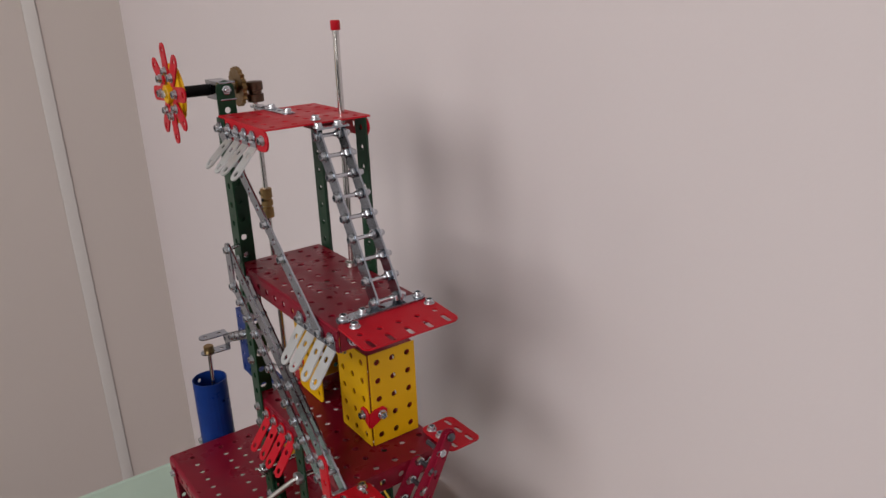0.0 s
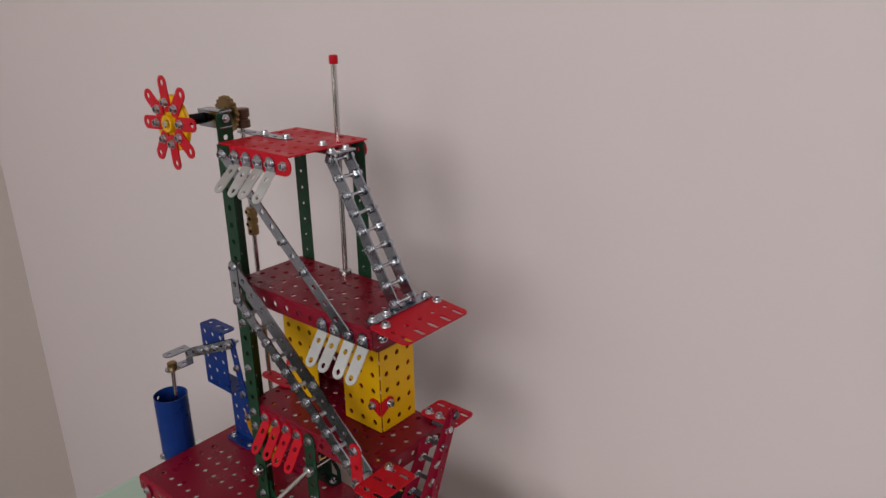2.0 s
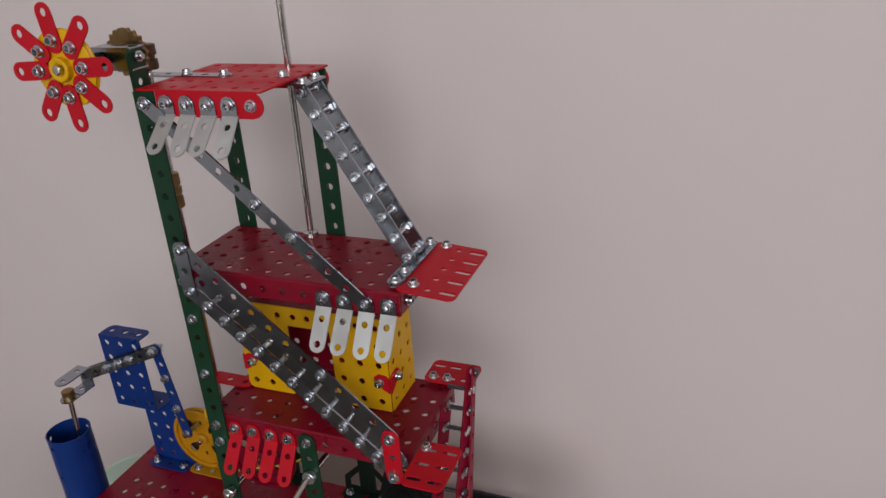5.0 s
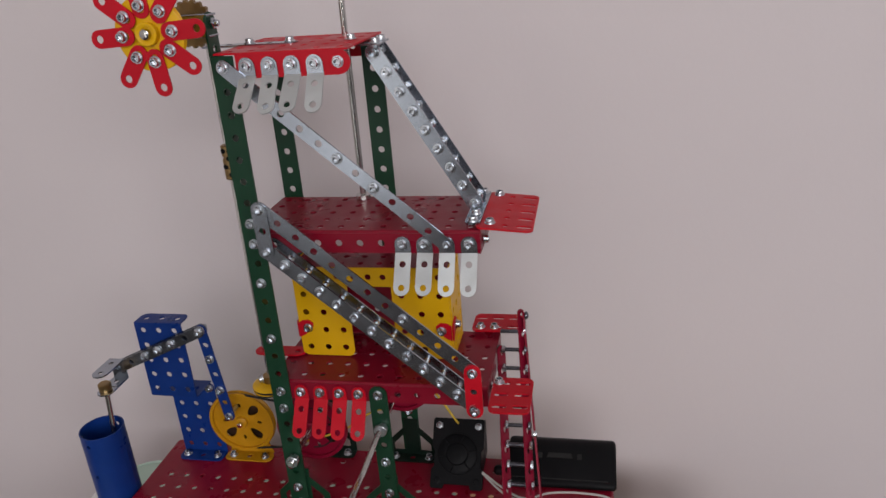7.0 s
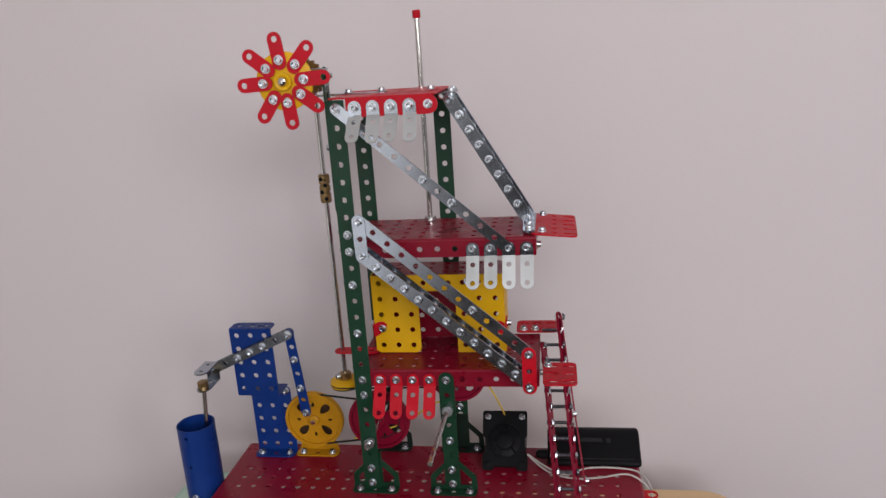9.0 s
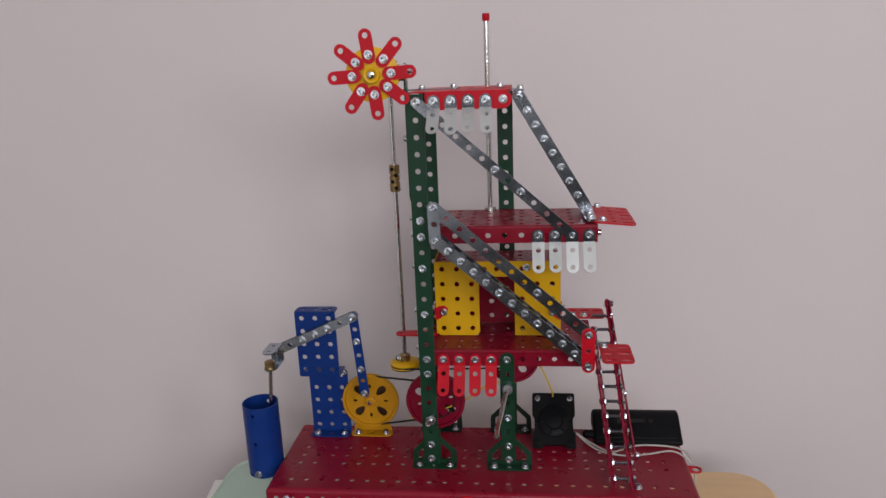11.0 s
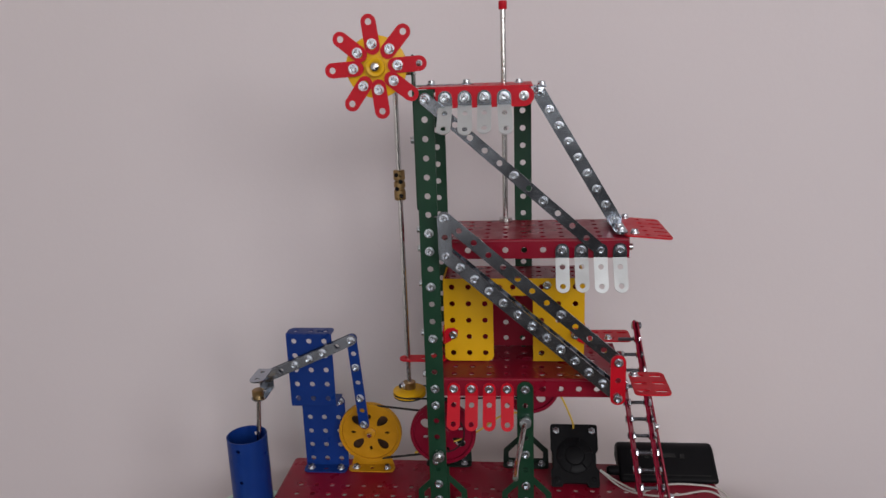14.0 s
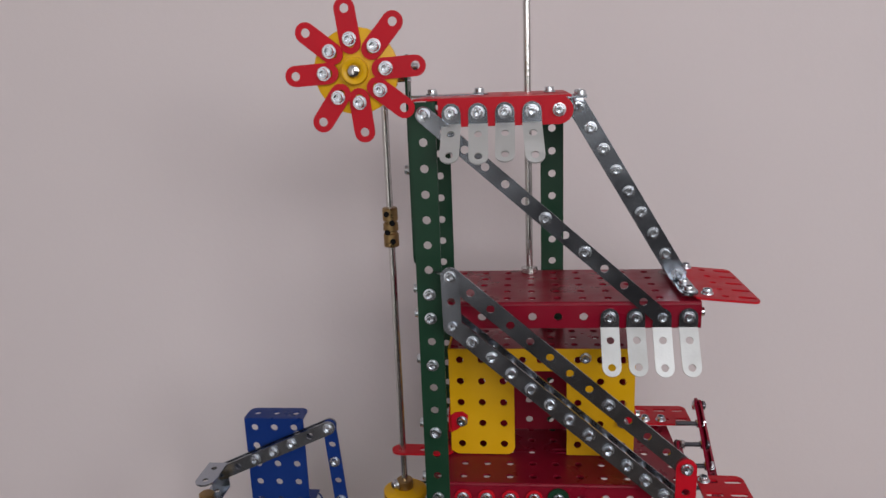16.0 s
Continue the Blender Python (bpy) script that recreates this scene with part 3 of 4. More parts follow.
bolts(pad, [(9.4, 5.35, 0.92), (10.15, 5.35, 0.92)], Z)
pad = part("lower_landing", Form().plate((10.7, -2.15, 0.68), X, Y, 2, 3, lambda i, j: (0.13, 0.22), "abcd", 0.09, (0.95, 0.96)), RED, tower, "bright red landing plate with slots")
bolts(pad, [(10.98, 0.3, 0.72)], Z)
red_end = part("stair_end_strip", Form().strip((9.95, -1.05, 2.05), (9.95, -1.0, -0.05), 3, FRONT, 0.8), RED, tower)
bolts(red_end, [(9.95, -1.12, 2.05), (9.95, -1.07, -0.05)], FRONT)

# ---- stairs ----
stair = thing("lower_staircase", "zinc-plated perforated strips with threaded studs as stair treads", "model staircase", (5.4, -0.5, -0.4))
p_up, p_dn = Vector((0.87, -0.95, 9.96)), Vector((9.93, -0.95, 2.05))
rail = part("handrail", Form().strip(p_up, p_dn, 13, FRONT, 0.72), ZINC, stair)
bolts(rail, [p_up - Y * 0.05, p_up.lerp(p_dn, 8 / 12) - Y * 0.05], FRONT)
lo0, lo1 = Vector((0.9, -0.92, 7.95)), Vector((9.9, -0.92, 0.12))
front_rail = part("front_stringer", Form().strip(lo0, lo1, 13, FRONT, 0.72), ZINC, stair)
back_rail = part("back_stringer", Form().strip(lo0 + Y * 0.78, lo1 + Y * 0.78, 13, FRONT, 0.72), ZINC, stair)
bolts(front_rail, [lo0 - Y * 0.05], FRONT)
tie2 = part("end_strip", Form().strip((0.86, -0.99, 9.97), (0.9, -0.99, 7.95), 3, FRONT, 0.72), ZINC, stair)
tread_form = Form().rod((0, 0, -1.0), (0, 0, 0.1), 0.11, 10, 0.01)
tread_form.lathe((0, 0, -0.24), Z, [(0.22, 0), (0.24, 0.03), (0.24, 0.12), (0.22, 0.15)], 6)
TREAD = shared("tread_stud", tread_form, NICKEL)
for k in range(1, 13):
    p = lo0.lerp(lo1, k / 12)
    stud(TREAD, "tread", front_rail, p - Y * 0.04, FRONT, k * 0.3)
    stud(BOLT, "bolt", front_rail, p - Y * 0.05, FRONT, k * 0.7)
part("standoff", Form().rod((0.88, -0.95, 9.97), (0.2, -0.05, 9.9), 0.1), NICKEL, stair)
part("standoff", Form().rod((9.95, -0.95, 0.0), (9.95, 0.0, 0.0), 0.1), NICKEL, stair)

stair2 = thing("upper_staircase", "steep zinc-plated ladder stair between the tower's platforms", "model staircase", (8, 2.8, 8.6))
for yy, nm in ((2.22, "front_stringer"), (3.42, "back_stringer")):
    a, b = Vector((5.9, yy, 16.05)), Vector((10.0, yy, 9.1))
    ob = part(nm, Form().strip(a, b, 9, FRONT, 0.74), ZINC, stair2)
    for k in range(9):
        q = a.lerp(b, k / 8)
        if nm == "front_stringer":
            stud(BOLT, "bolt", ob, q - Y * 0.05, FRONT, k * 0.4)
        else:
            stud(NUT, "nut", ob, q - Y * 0.06, FRONT, k * 0.4)
            stud(NUT, "nut", ob, q + Y * 0.06, Y, k * 0.4)
rung = shared("rung_rod", Form().rod((0, 0, 0), (0, 0, 1.3), 0.10, 10, 0.01), NICKEL)
for k in range(9):
    q = Vector((5.9, 2.15, 16.05)).lerp(Vector((10.0, 2.15, 9.1)), k / 8)
    stud(rung, "rung", stair2, q, Y)
hook = part("top_bracket", Form().plate((4.9, 2.0, 16.42), X, Y, 1, 2, None, "", 0.08, (1.35, 0.85)).box((5.72, 2.06, 15.9), (6.12, 2.14, 16.45), 0.03).box((5.72, 3.24, 15.9), (6.12, 3.32, 16.45), 0.03), ZINC, stair2)
bolts(hook, [(6.02, 2.2, 16.46), (6.02, 3.2, 16.46)], Z)
part("foot_bracket", Form().box((9.82, 2.06, 8.86), (10.16, 2.14, 9.2), 0.03).box((9.82, 3.5, 8.86), (10.16, 3.58, 9.2), 0.03), ZINC, stair2)

SLIM = shared("slim_nut", Form().lathe((0, 0, 0), (0, 0, 1), [(0.19, 0), (0.22, 0.03), (0.22, 0.13), (0.19, 0.16), (0.1, 0.17)], 6), NICKEL)
PANHEAD = shared("pan_head", Form().lathe((0, 0, 0), (0, 0, 1), [(0.2, 0), (0.22, 0.03), (0.2, 0.12), (0.12, 0.17), (0.03, 0.18)], 12), SCREW)
ladder = thing("ladder", "dark red perforated strip ladder with threaded steel rungs", "model ladder", (12, -2.2, BT))
tops = (Vector((10.55, 4.75, 2.0)), Vector((11.68, 4.75, 2.0)))
feet = (Vector((11.45, -2.35, -7.3)), Vector((12.6, -2.35, -7.3)))
for s, (a, b) in enumerate(zip(tops, feet)):
    ob = part("side_rail", Form().strip(a if s else a.lerp(b, 2 / 12), b, 13 if s else 11, Vector((1, -0.6, 0.0)), 0.68, 0.09, 0.16), MAGENTA, ladder)
    for k in range(1 if s else 2, 13):
        q = a.lerp(b, (k * 0.975 - 0.1) / 12)
        stud(SLIM, "nut", ob, q + X * (-0.05 if s else 0.05), -X if s else X, k)
        if not s:
            stud(PANHEAD if k % 3 else SLIM, "screw_head", ob, q - X * 0.06, -X, k)
        else:
            stud(PANHEAD if k % 4 == 2 else SLIM, "end_nut", ob, q + X * 0.06, X, k * 0.6)
    if s:
        stud(PANHEAD, "screw_head", ob, a + X * 0.2, X, 0.3)
        stud(SLIM, "lock_nut", ob, a - X * 0.06, -X, 0.3)
ob = part("stay_strip", Form().strip(tops[1] + X * 0.12, Vector((12.95, -0.7, -6.2)), 11, X, 0.5, 0.09, 0.13), MAGENTA, ladder)
bolts(ob, [(12.98, -0.7, -6.2), (12.4, 1.3, -2.9)], X)
for k in range(1, 13):
    step = (k * 0.975 - 0.1) / 12
    p, q = tops[0].lerp(feet[0], step), tops[1].lerp(feet[1], step)
    f = Form().rod(p, q, 0.095, 10, 0.01)
    for j in range(14):
        f.lathe(p.lerp(q, (j + 0.5) / 14) - (q - p) * 0.02, q - p, [(0.095, 0), (0.125, 0.02), (0.095, 0.04)], 10)
    part("rung", f, SCREW, ladder)

# ---- pinwheel and its drive ----
wheel = thing("pinwheel", "eight red strips bolted round a yellow disc like a flower", "pinwheel", (-2.13, -1.2, 16))
FC = Vector((-2.13, -1.84, 17.72))
hub = part("hub_disc", Form().lathe(FC + Y * 0.1, Y, [(1.42, 0), (1.5, 0.03), (1.5, 0.06), (1.4, 0.12), (1.5, 0.2), (1.5, 0.26), (1.35, 0.28)], 40), YELLOW, wheel)
part("boss", Form().lathe(FC - Y * 0.2, Y, [(0.22, 0.14), (0.26, 0.06), (0.36, 0.0), (0.44, 0.0), (0.47, 0.03), (0.47, 0.3), (0.3, 0.32)], 28), YELLOW, wheel)
part("axle_end", Form().lathe(FC - Y * 0.36, Y, [(0.15, 0.05), (0.2, 0.08), (0.2, 0.3)], 16), CHROME, wheel)
for k, a in enumerate((97, 49, 3, -38, -84, -126, -177, 141)):
    d = Vector((math.cos(radians(a)), 0, math.sin(radians(a))))
    lift = Y * (0.05 - 0.012 * k)
    ob = part("petal", Form().strip(FC + d * 0.96 + lift, FC + d * 2.14 + lift, 2, FRONT, 0.74, 0.07), RED, wheel)
    bolts(ob, [FC + d * 1.1 + lift - Y * 0.05], FRONT)

drive = thing("drive_shaft", "steel shafts with bronze couplings and gears beside the tower", "drive shaft", (-1.95, 2.5, -1.6))
part("top_axle", Form().rod((-2.13, -1.75, 17.72), (-2.1, 2.5, 17.72), 0.14), CHROME, drive)
part("sleeve", Form().lathe((-2.13, -1.5, 17.72), Y, [(0.28, 0), (0.3, 0.03), (0.3, 1.65), (0.28, 1.68)], 16), BLACK, drive)
part("axle_bracket", Form().box((-2.6, 0.2, 18.1), (-0.55, 1.05, 18.2), 0.03).box((-2.6, 0.2, 17.25), (-0.55, 1.05, 17.35), 0.03).box((-2.6, 0.22, 17.3), (-2.5, 1.03, 18.15), 0.03).box((-2.55, 0.2, 17.3), (-0.6, 0.28, 18.15), 0.02), ZINC, drive)
teeth = []
for k in range(76):
    a = k * math.tau / 76
    r = 1.04 if k % 4 < 2 else 0.94
    teeth.append((math.cos(a) * r, math.sin(a) * r))
part("gear", Form().sheet([teeth], (-2.1, 1.75, 17.72), X, Z, 0.22).lathe((-2.1, 1.5, 17.72), Y, [(0.36, 0), (0.38, 0.02), (0.38, 0.2)], 20), BRASS, drive)
part("worm", Form().lathe((-1.95, 2.6, 16.85), Z, [(0.42, 0), (0.45, 0.03), (0.45, 0.42), (0.36, 0.45), (0.36, 0.6), (0.45, 0.63), (0.45, 1.05), (0.4, 1.08)], 18), BROWN, drive)
part("shaft", Form().rod((-1.95, 2.55, -1.5), (-1.95, 2.55, 17.0), 0.145), CHROME, drive)
part("coupling", Form().lathe((-1.95, 2.55, 10.35), Z, [(0.29, 0), (0.33, 0.04), (0.33, 0.55), (0.27, 0.6), (0.27, 0.68), (0.33, 0.72), (0.33, 1.0), (0.27, 1.05), (0.27, 1.12), (0.33, 1.16), (0.33, 1.65), (0.29, 1.7)], 18), BRASS, drive)
# no holes cut: black discs give the set-screw holes their dark insides
for k, zz in enumerate((10.62, 11.02, 11.42, 11.8)):
    part("screw_hole", Form().lathe((-1.95 + (-0.1 if k % 2 else 0.12), 2.24, zz), FRONT, [(0.12, 0), (0.13, 0.01), (0.1, 0.03)], 10), BLACK, drive)
part("rubber_ring", Form().lathe((-1.95, 2.55, -1.72), Z, [(0.86, 0), (0.96, 0.02), (0.96, 0.12), (0.86, 0.14)], 32), RUBBER, drive)
bear = part("top_bearing", Form().strip((-1.95, 2.6, 16.62), (2.0, 2.6, 16.62), 5, Z, 0.7), ZINC, drive)
bolts(bear, [(0.05, 2.6, 16.67), (1.98, 2.6, 16.67)], Z)
part("lower_bearing", Form().strip((-2.0, 2.55, 0.7), (-0.05, 2.55, 0.7), 3, Z, 0.9, 0.09, 0.16), RED, drive, "red perforated bearing strip")
part("pulley", Form().lathe((-1.95, 2.55, -1.62), Z, [(0.95, 0), (1.0, 0.03), (1.0, 0.08), (0.88, 0.15), (1.0, 0.22), (1.0, 0.27), (0.85, 0.36), (0.4, 0.4)], 32), YELLOW, drive, "small yellow pulley")
part("collar", Form().lathe((-1.95, 2.55, -1.25), Z, [(0.36, 0), (0.38, 0.03), (0.38, 0.42), (0.34, 0.45)], 20), BRASS, drive)
stud(BOLT, "set_screw", drive, (-2.3, 2.4, -1.0), (-0.8, -0.6, 0))


def spoked(name, c, radius, mat, parent, cut=0.2, depth=0.42, n=8, hub_r=0.42):
    """A grooved pulley whose face is pierced by a ring of round windows."""
    c = Vector(c)
    f = Form()
    f.lathe(c, Y, [(radius - 0.22, 0.06), (radius - 0.2, 0.0), (radius - 0.02, 0.0), (radius, 0.03), (radius, 0.1), (radius - 0.14, depth * 0.5), (radius, depth - 0.1), (radius, depth - 0.03), (radius - 0.02, depth), (radius - 0.2, depth), (radius - 0.22, depth - 0.06), (radius - 0.22, 0.06)], 44, False)
    polys = []
    r0, r1 = hub_r, radius - 0.2
    rm, dr = (r0 + r1) / 2, (r1 - r0) / 2
    for k in range(n):
        big = k % 2 == 0
        for poly in cell(0, 0, 1.0, 1.0, 0.62 if big else 0.22):
            q = []
            for u, v in poly:
                r, a = rm + v * dr, (k + 0.5 + u * 0.5) * math.tau / n + cut
                q.append((r * math.sin(a), r * math.cos(a)))
            polys.append(q)
    f.sheet(polys, c + Y * depth * 0.45, X, Z, 0.07)
    ob = part(name, f, mat, parent)
    part("boss", Form().lathe(c - Y * 0.05, Y, [(hub_r - 0.06, 0), (hub_r, 0.04), (hub_r, depth + 0.1), (hub_r - 0.06, depth + 0.14)], 20), mat, ob)
    return ob


pulleys = thing("winding_gear", "dark red pulley wheels on steel axles with a bent crank handle", "winding gear", (2.5, 2.4, BT))
spoked("pulley_wheel", (0.0, 2.4, -4.2), 2.02, MAGENTA, pulleys, 0.15)
spoked("pulley_wheel", (5.3, 2.6, -1.1), 1.75, MAGENTA, pulleys, 0.5)
part("axle", Form().rod((0.05, -0.75, -4.1), (0.05, 5.2, -4.1), 0.155), CHROME, pulleys)
part("axle", Form().rod((5.0, -0.3, -1.92), (5.0, 5.2, -1.92), 0.155), CHROME, pulleys)
part("collar", Form().lathe((0.05, -0.6, -4.1), Y, [(0.3, 0), (0.33, 0.03), (0.33, 0.33), (0.3, 0.36)], 18), NICKEL, pulleys)
part("collar", Form().lathe((5.0, -0.5, -1.92), Y, [(0.3, 0), (0.33, 0.03), (0.33, 0.33), (0.3, 0.36)], 18), NICKEL, pulleys)
stud(BOLT, "set_screw", pulleys, (-0.1, -0.3, -4.4), (-0.4, 0, -1))
part("crank_handle", Form().tube(smooth([(5.0, 0.2, -1.92), (5.0, -0.35, -1.94), (4.9, -0.75, -2.08), (4.62, -2.3, -2.85), (4.5, -2.9, -3.05), (4.46, -3.5, -3.12), (4.44, -4.05, -3.2)], 6), 0.15, 12), CHROME, pulleys, "bent shiny steel crank handle")

# ---- beam engine ----
beam = thing("beam_engine", "blue perforated column with a rocking beam, crank wheel and cylinder", "model engine", (-7.8, 3.0, BT))
col = part("upper_column", Form().plate((-9.3, 2.38, -2.35), X, Z, 3, 5, None, "", 0.08, (0.93, 0.93)).plate((-9.3, 2.42, 2.27), X, Y, 3, 1, None, "ab", 0.08, (0.93, 1.0)).plate((-9.3, 2.42, -2.4), X, Y, 3, 1, None, "", 0.08, (0.93, 1.6)), BLUE, beam)
low = part("lower_column", Form().plate((-9.2, 4.05, -7.4), X, Z, 3, 5, None, "ab", 0.08, (0.93, 0.97)).plate((-9.2, 3.12, -7.42), X, Y, 3, 1, None, "cd", 0.08, (0.93, 0.9)), BLUE, beam)
bolts(low, [(-8.78, 3.57, -7.37), (-6.85, 3.57, -7.37)], Z)
bolts(low, [(-6.7, 3.99, -2.85)], FRONT)
b0, b1 = Vector((-10.45, 1.74, -0.22)), Vector((-5.2, 1.85, 2.1))
bar = part("rocking_beam", Form().strip(b0, b1, 7, FRONT, 0.62, 0.1).strip(b0 + Y * 0.35, b1 + Y * 0.35, 7, FRONT, 0.62, 0.1), ZINC, beam)
bolts(bar, [b0.lerp(b1, k) - Y * 0.05 for k in (2 / 6, 0.5, 4 / 6, 1.0)], FRONT)
for k in (2 / 6, 4 / 6):
    stud(NUT, "nut", bar, b0.lerp(b1, k) + Y * 0.4, Y)
part("pivot_pin", Form().rod(b0.lerp(b1, 0.5), b0.lerp(b1, 0.5) + Y * 1.0, 0.13), NICKEL, beam)
fork = Form()
# the forked end: an upper and a lower cheek about the piston's head
for z, tip in ((0.2, 0.5), (-0.95, 0.42)):
    fork.sheet(cell(0, 0, 0.5, 0.44, 0.14) + cell(1.0, 0, tip, 0.44, 0.13, 0, "+"), (-10.58, 1.4, z), FRONT, X, 0.08)
fork.box((-11.02, 1.84, -0.96), (-10.14, 1.92, 0.22), 0.03)
part("fork", fork, ZINC, beam)
part("piston_head", Form().lathe((-10.68, 0.55, -1.15), Z, [(0.3, 0), (0.34, 0.03), (0.34, 0.62), (0.28, 0.66)], 18), BRASS, beam)
part("piston_rod", Form().rod((-10.68, 0.55, -1.1), (-11.1, 0.55, -6.0), 0.14), CHROME, beam)
rodp0, rodp1 = Vector((-5.22, 2.12, 2.08)), Vector((-4.9, 2.6, -3.72))
link = part("connecting_rod", Form().strip(rodp0, rodp1, 7, FRONT, 0.62), BLUE, beam)
bolts(link, [rodp0 - Y * 0.06, rodp0.lerp(rodp1, 0.32) - Y * 0.06, rodp0.lerp(rodp1, 0.68) - Y * 0.06, rodp1 - Y * 0.06], FRONT)
part("crank_pin", Form().rod(rodp1 - Y * 0.1, (-4.9, 3.7, -3.72), 0.13), NICKEL, beam)
part("link_pin", Form().rod((-5.2, 1.7, 2.1), (-5.2, 2.6, 2.1), 0.12), NICKEL, beam)
crank_wheel = spoked("crank_wheel", (-4.76, 3.4, -4.78), 2.0, AMBER, beam, 0.4, 0.42, 8, 0.36)
part("axle", Form().rod((-4.76, 3.1, -4.8), (-4.76, 4.9, -4.8), 0.155), CHROME, crank_wheel)
# added disc; its dark brown carries the shade seen inside the wheel's windows
part("back_plate", Form().lathe((-4.76, 3.86, -4.78), Y, [(0.3, 0), (1.72, 0), (1.74, 0.03), (1.72, 0.08), (0.3, 0.08)], 36), BROWN, crank_wheel)
trun = Form().plate((-6.33, 3.32, -7.42), X, Y, 3, 1, None, "abcd", 0.08, (0.99, 0.85))
trun.sheet([[(-1.4, 0), (1.4, 0), (0.5, 2.9), (-0.5, 2.9)]], (-4.85, 4.2, -7.4), X, Z, 0.08)
brk = part("wheel_bracket", trun, AMBER, beam)
bolts(brk, [(-5.83, 3.72, -7.37), (-3.83, 3.72, -7.37)], Z)
CYL = Vector((-11.64, 0.55, -8.55))
polys = []
pierced = {(17, 4): 0.12, (17, 2): 0.11, (13, 4): 0.14, (5, 4): 0.13, (7, 1): 0.12, (1, 3): 0.12}
arc = 1.16 * math.tau / 24
for i in range(24):
    for j in range(5):
        polys += cell((i + 0.5) * arc, j * 1.02 + 0.51, arc / 2, 0.51, pierced.get((i, j), 0.0))


def rolled(x, y, s):
    a = x / 1.16
    return CYL + Vector((math.cos(a) * (1.16 + s), math.sin(a) * (1.16 + s), y))


body = part("cylinder", Form().wrap(polys, rolled, 0.06), BLUE, beam, "open blue metal cylinder")
dd = Vector((math.cos(radians(-97)), math.sin(radians(-97)), 0))
bolts(body, [CYL + dd * 1.21 + Z * 0.35], dd)

# ---- belts ----
belt = thing("drive_belt", "thin black rubber drive belt looped round the pulleys", "belt", (-2.5, 2.6, -6))
r1, r2 = 1.9, 1.3
c1, c2 = Vector((-4.76, 3.61, -4.8)), Vector((0.0, 2.6, -4.2))
loop = []
for k in range(13):
    a = radians(90 + 180 * k / 12)
    loop.append(c1 + Vector((math.cos(a) * r1, 0, math.sin(a) * r1)))
for k in range(13):
    a = radians(-90 + 180 * k / 12)
    loop.append(c2 + Vector((math.cos(a) * r2, 0, math.sin(a) * r2)))
loop.append(loop[0])
part("belt", Form().tube(loop, 0.07, 8), RUBBER, belt)
# the level belt from the shaft's pulley to the pulley behind the front leg
level = [Vector((-1.95 + 0.93 * math.cos(radians(90 + 15 * k)), 2.55 + 0.93 * math.sin(radians(90 + 15 * k)), -1.5)) for k in range(13)]
level += [Vector((4.9 + 0.6 * math.cos(radians(-90 + 15 * k)), 2.55 + 0.6 * math.sin(radians(-90 + 15 * k)), -1.5)) for k in range(13)]
part("level_belt", Form().tube(level + [level[0]], 0.06, 8), RUBBER, belt)
cord = thing("yellow_string", "loose yellow string running between pulley and motor", "string", (6, 3, -6))
part("cord", Form().tube(smooth([(-1.8, 2.6, -5.6), (1.5, 2.9, -4.6), (3.6, 3.0, -3.2), (5.2, 2.9, -2.9)], 6), 0.06, 6).tube(smooth([(6.6, 2.9, -0.9), (7.3, 3.1, -2.2), (7.9, 3.7, -3.9), (8.0, 4.2, -4.6)], 6), 0.06, 6), STRING, cord)

# ---- motor and battery box ----
motor = thing("electric_motor", "black plastic electric motor box bolted to the base plate", "motor", (8.0, 3.2, BT))
tilt = Vector((0, 2.5, 2.95)).normalized()
lean = Vector((0, -tilt.z, tilt.y))
face = Form().sheet([[(-1.45, 0.05), (-1.35, -0.05), (-0.8, -0.05), (-0.7, 0.2), (0.7, 0.2), (0.8, -0.05), (1.35, -0.05), (1.45, 0.05), (1.45, 0.95), (1.3, 1.15), (1.3, 2.0), (1.45, 2.2), (1.45, 3.64), (1.35, 3.76), (-1.35, 3.76), (-1.45, 3.64), (-1.45, 2.2), (-1.3, 2.0), (-1.3, 1.15), (-1.45, 0.95)]], (8.03, 2.2, BT + 0.03), X, tilt, 0.3)
mb = part("face_plate", face, BLACK, motor)
part("housing", Form().sheet([[(2.5, BT + 0.02), (5.6, BT + 0.02), (5.6, -5.3), (4.85, -4.75)]], (8.03, 0, 0), Y, Z, 2.6), BLACK, motor)
for x in (-1.1, 1.1):
    stud(SLIM, "bolt", mb, Vector((8.03 + x, 2.2, BT)) + tilt * 3.36 + lean * 0.15, lean)
    part("eyelet", Form().lathe(Vector((8.03 + x, 2.2, BT)) + tilt * 0.4 + lean * 0.15, lean, [(0.2, 0), (0.2, 0.04), (0.13, 0.06), (0.12, 0.01)], 14), BLACK, mb)
part("rib", Form().sheet([[(-1.2, 1.25), (1.2, 1.25), (1.2, 1.4), (-1.2, 1.4)]], Vector((8.03, 2.2, BT)) + lean * 0.17, X, tilt, 0.05), BLACK, motor)
cover = part("round_cover", Form().lathe(Vector((8.03, 2.2, BT)) + tilt * 1.85 + lean * 0.14, lean, [(1.12, 0), (1.1, 0.1), (1.0, 0.16), (0.62, 0.18), (0.55, 0.26), (0.3, 0.3), (0.12, 0.3)], 28), BLACK, motor)
for k in range(6):
    a = radians(60 * k + 12)
    way = X * math.cos(a) + tilt * math.sin(a)
    mid_rib = Vector((8.03, 2.2, BT)) + tilt * 1.85 + lean * 0.31 + way * 0.82
    part("cooling_rib", Form().rod(mid_rib - way * 0.24, mid_rib + way * 0.24, 0.05, 8, 0.02), BLACK, cover)
part("spindle", Form().rod((8.0, 5.4, -5.7), (8.0, 6.0, -5.7), 0.12), CHROME, motor)

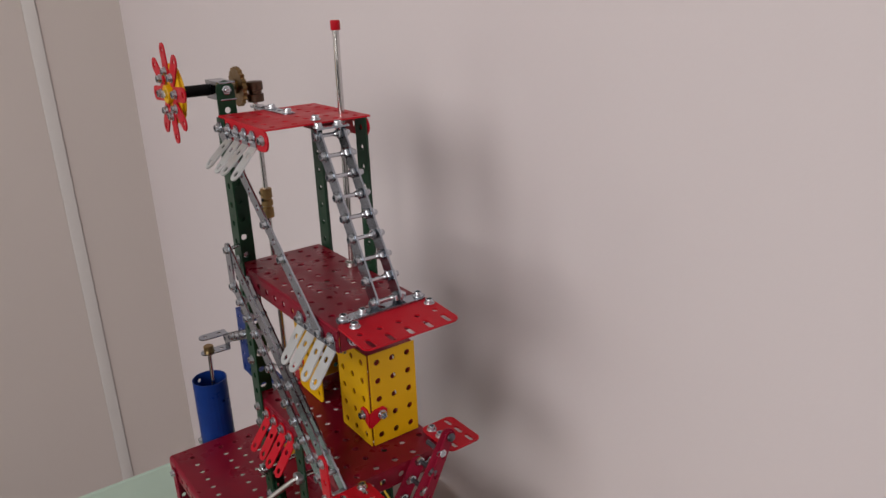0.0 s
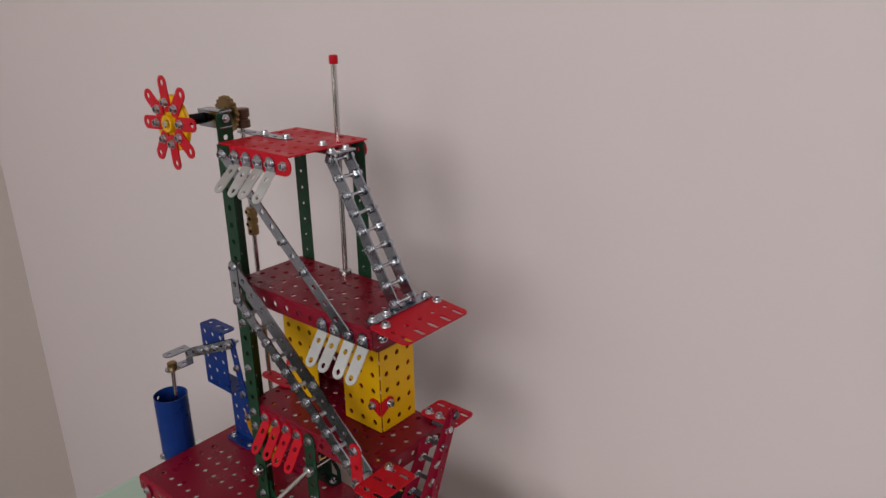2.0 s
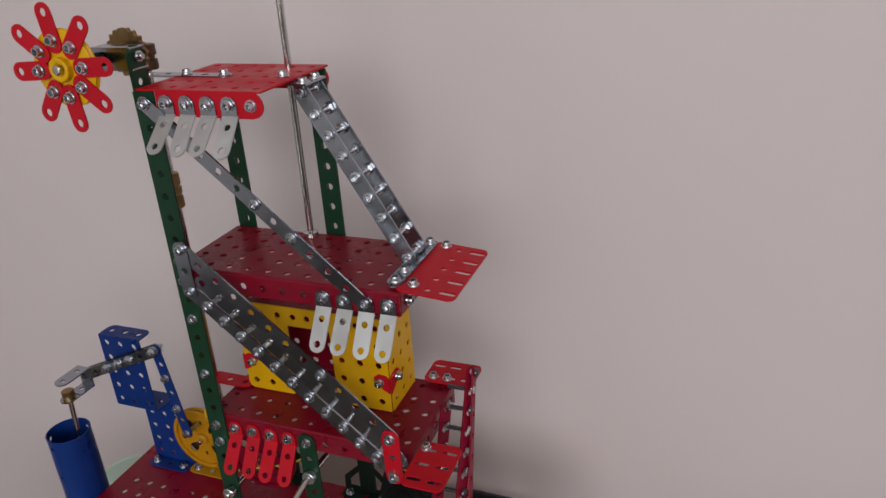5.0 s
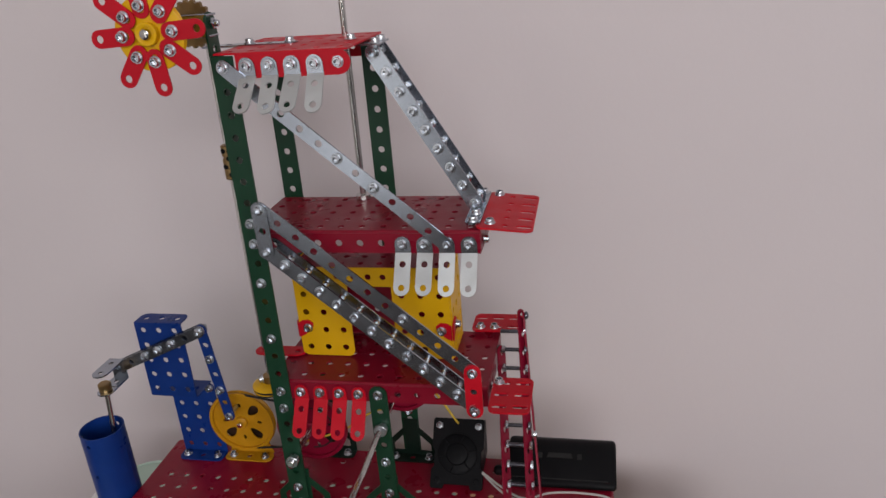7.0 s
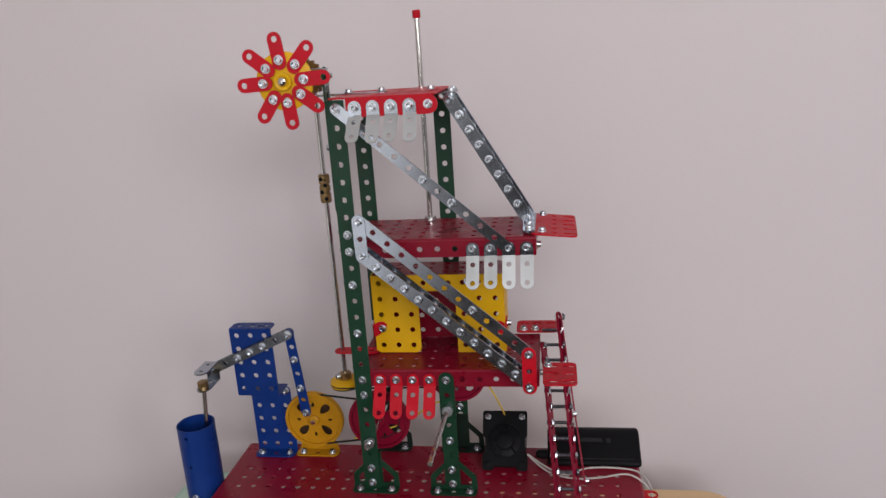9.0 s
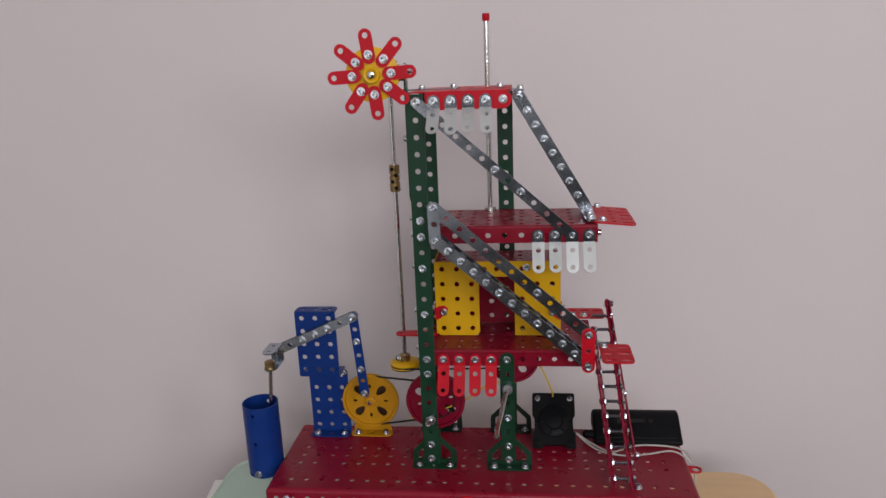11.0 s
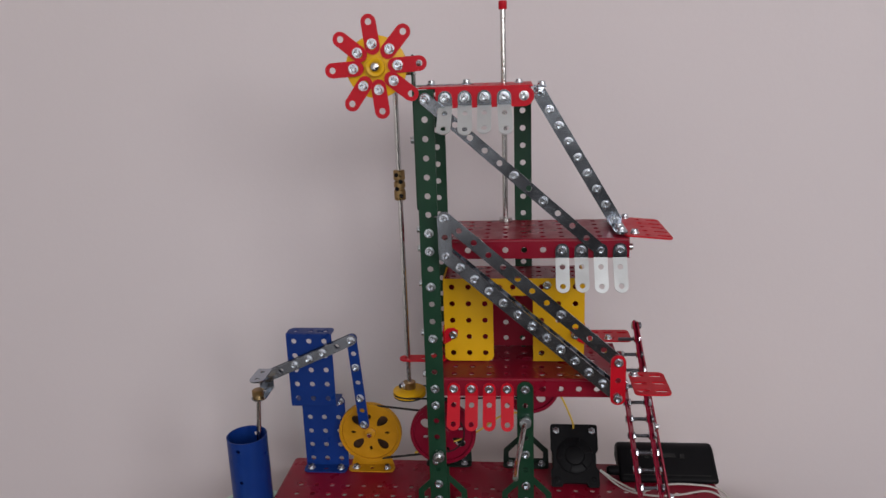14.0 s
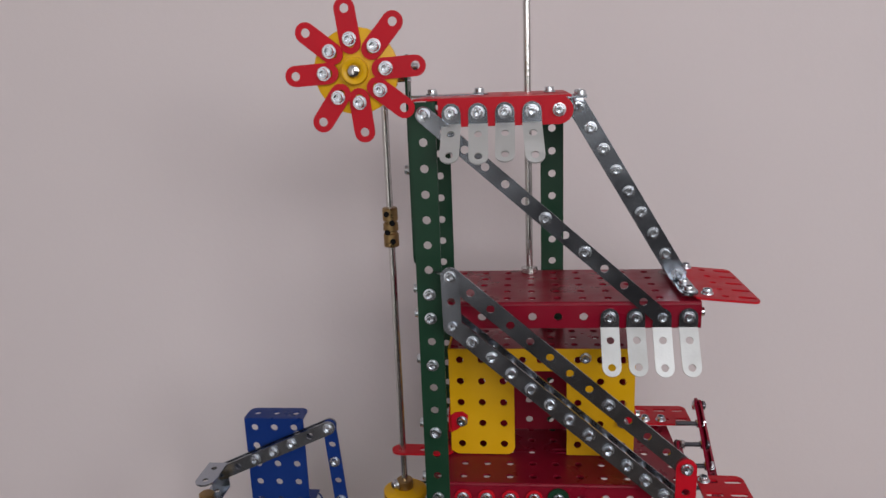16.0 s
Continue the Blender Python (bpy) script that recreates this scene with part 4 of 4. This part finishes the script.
battery = thing("battery_box", "flat black plastic battery box lying on the base plate", "battery box", (13.6, 4.2, BT))
bm = bmesh.new()
profile = [(2.75, BT), (2.7, -7.2), (4.65, -6.02), (5.2, -6.0), (5.85, -6.45), (5.95, BT)]
rows = [[bm.verts.new((x, y, z)) for y, z in profile] for x in (10.75, 16.65)]
for k in range(len(profile)):
    bm.faces.new((rows[0][k], rows[0][(k + 1) % 6], rows[1][(k + 1) % 6], rows[1][k]))
bm.faces.new(rows[0][::-1]), bm.faces.new(rows[1])
bmesh.ops.recalc_face_normals(bm, faces=bm.faces)
bmesh.ops.bevel(bm, geom=list(bm.edges), offset=0.22, segments=3, affect="EDGES", profile=0.5)
bm.verts.ensure_lookup_table()
bm.verts.index_update()
part("case", Form().add([v.co.copy() for v in bm.verts], [[v.index for v in f.verts] for f in bm.faces]), BLACK, battery)
bm.free()
up = Vector((0, 1.95, 1.18)).normalized()
out = Vector((0, -up.z, up.y))
mid = Vector((13.6, 3.69, -6.59))
part("catch", Form().sheet([[(-0.7, 0.35), (0.7, 0.35), (0.62, 0.62), (-0.62, 0.62)]], mid, X, up, 0.12).sheet([[(-1.2, 0.3), (-0.95, 0.3), (-0.95, 0.6), (-1.2, 0.6)]], mid, X, up, 0.12).sheet([[(0.95, 0.3), (1.2, 0.3), (1.2, 0.6), (0.95, 0.6)]], mid, X, up, 0.12), RUBBER, battery)
part("lid_seam", Form().sheet([[(-2.6, -0.85), (2.6, -0.85), (2.6, -0.79), (-2.6, -0.79)]], mid, X, up, 0.04), RUBBER, battery)
part("plug", Form().lathe((10.75, 3.4, -7.0), -X, [(0.3, 0), (0.28, 0.6), (0.15, 0.75)], 14), BLACK, battery)

wire = thing("battery_cable", "thin grey twin cable lying across the base plate", "cable", (13, 2, BT))
part("wire", Form().tube(smooth([(9.5, 2.4, -6.4), (10.6, 2.0, -7.0), (11.8, 1.6, -7.3), (13.2, 1.7, -6.9), (14.8, 1.9, -6.95), (16.3, 1.9, -7.2), (16.95, 1.2, -7.7), (17.1, 0.9, -9.0)], 8), 0.062, 8).tube(smooth([(9.5, 2.4, -6.45), (10.8, 1.7, -7.2), (12.4, 1.3, -7.38), (14.0, 1.2, -7.2), (15.6, 1.3, -7.0), (16.6, 1.1, -7.5), (16.98, 0.9, -8.2), (17.05, 0.8, -9.0)], 8), 0.062, 8), CABLE, wire)


def motions():
    """Nothing in the room moves of itself: the camera alone is carried about."""


motions()
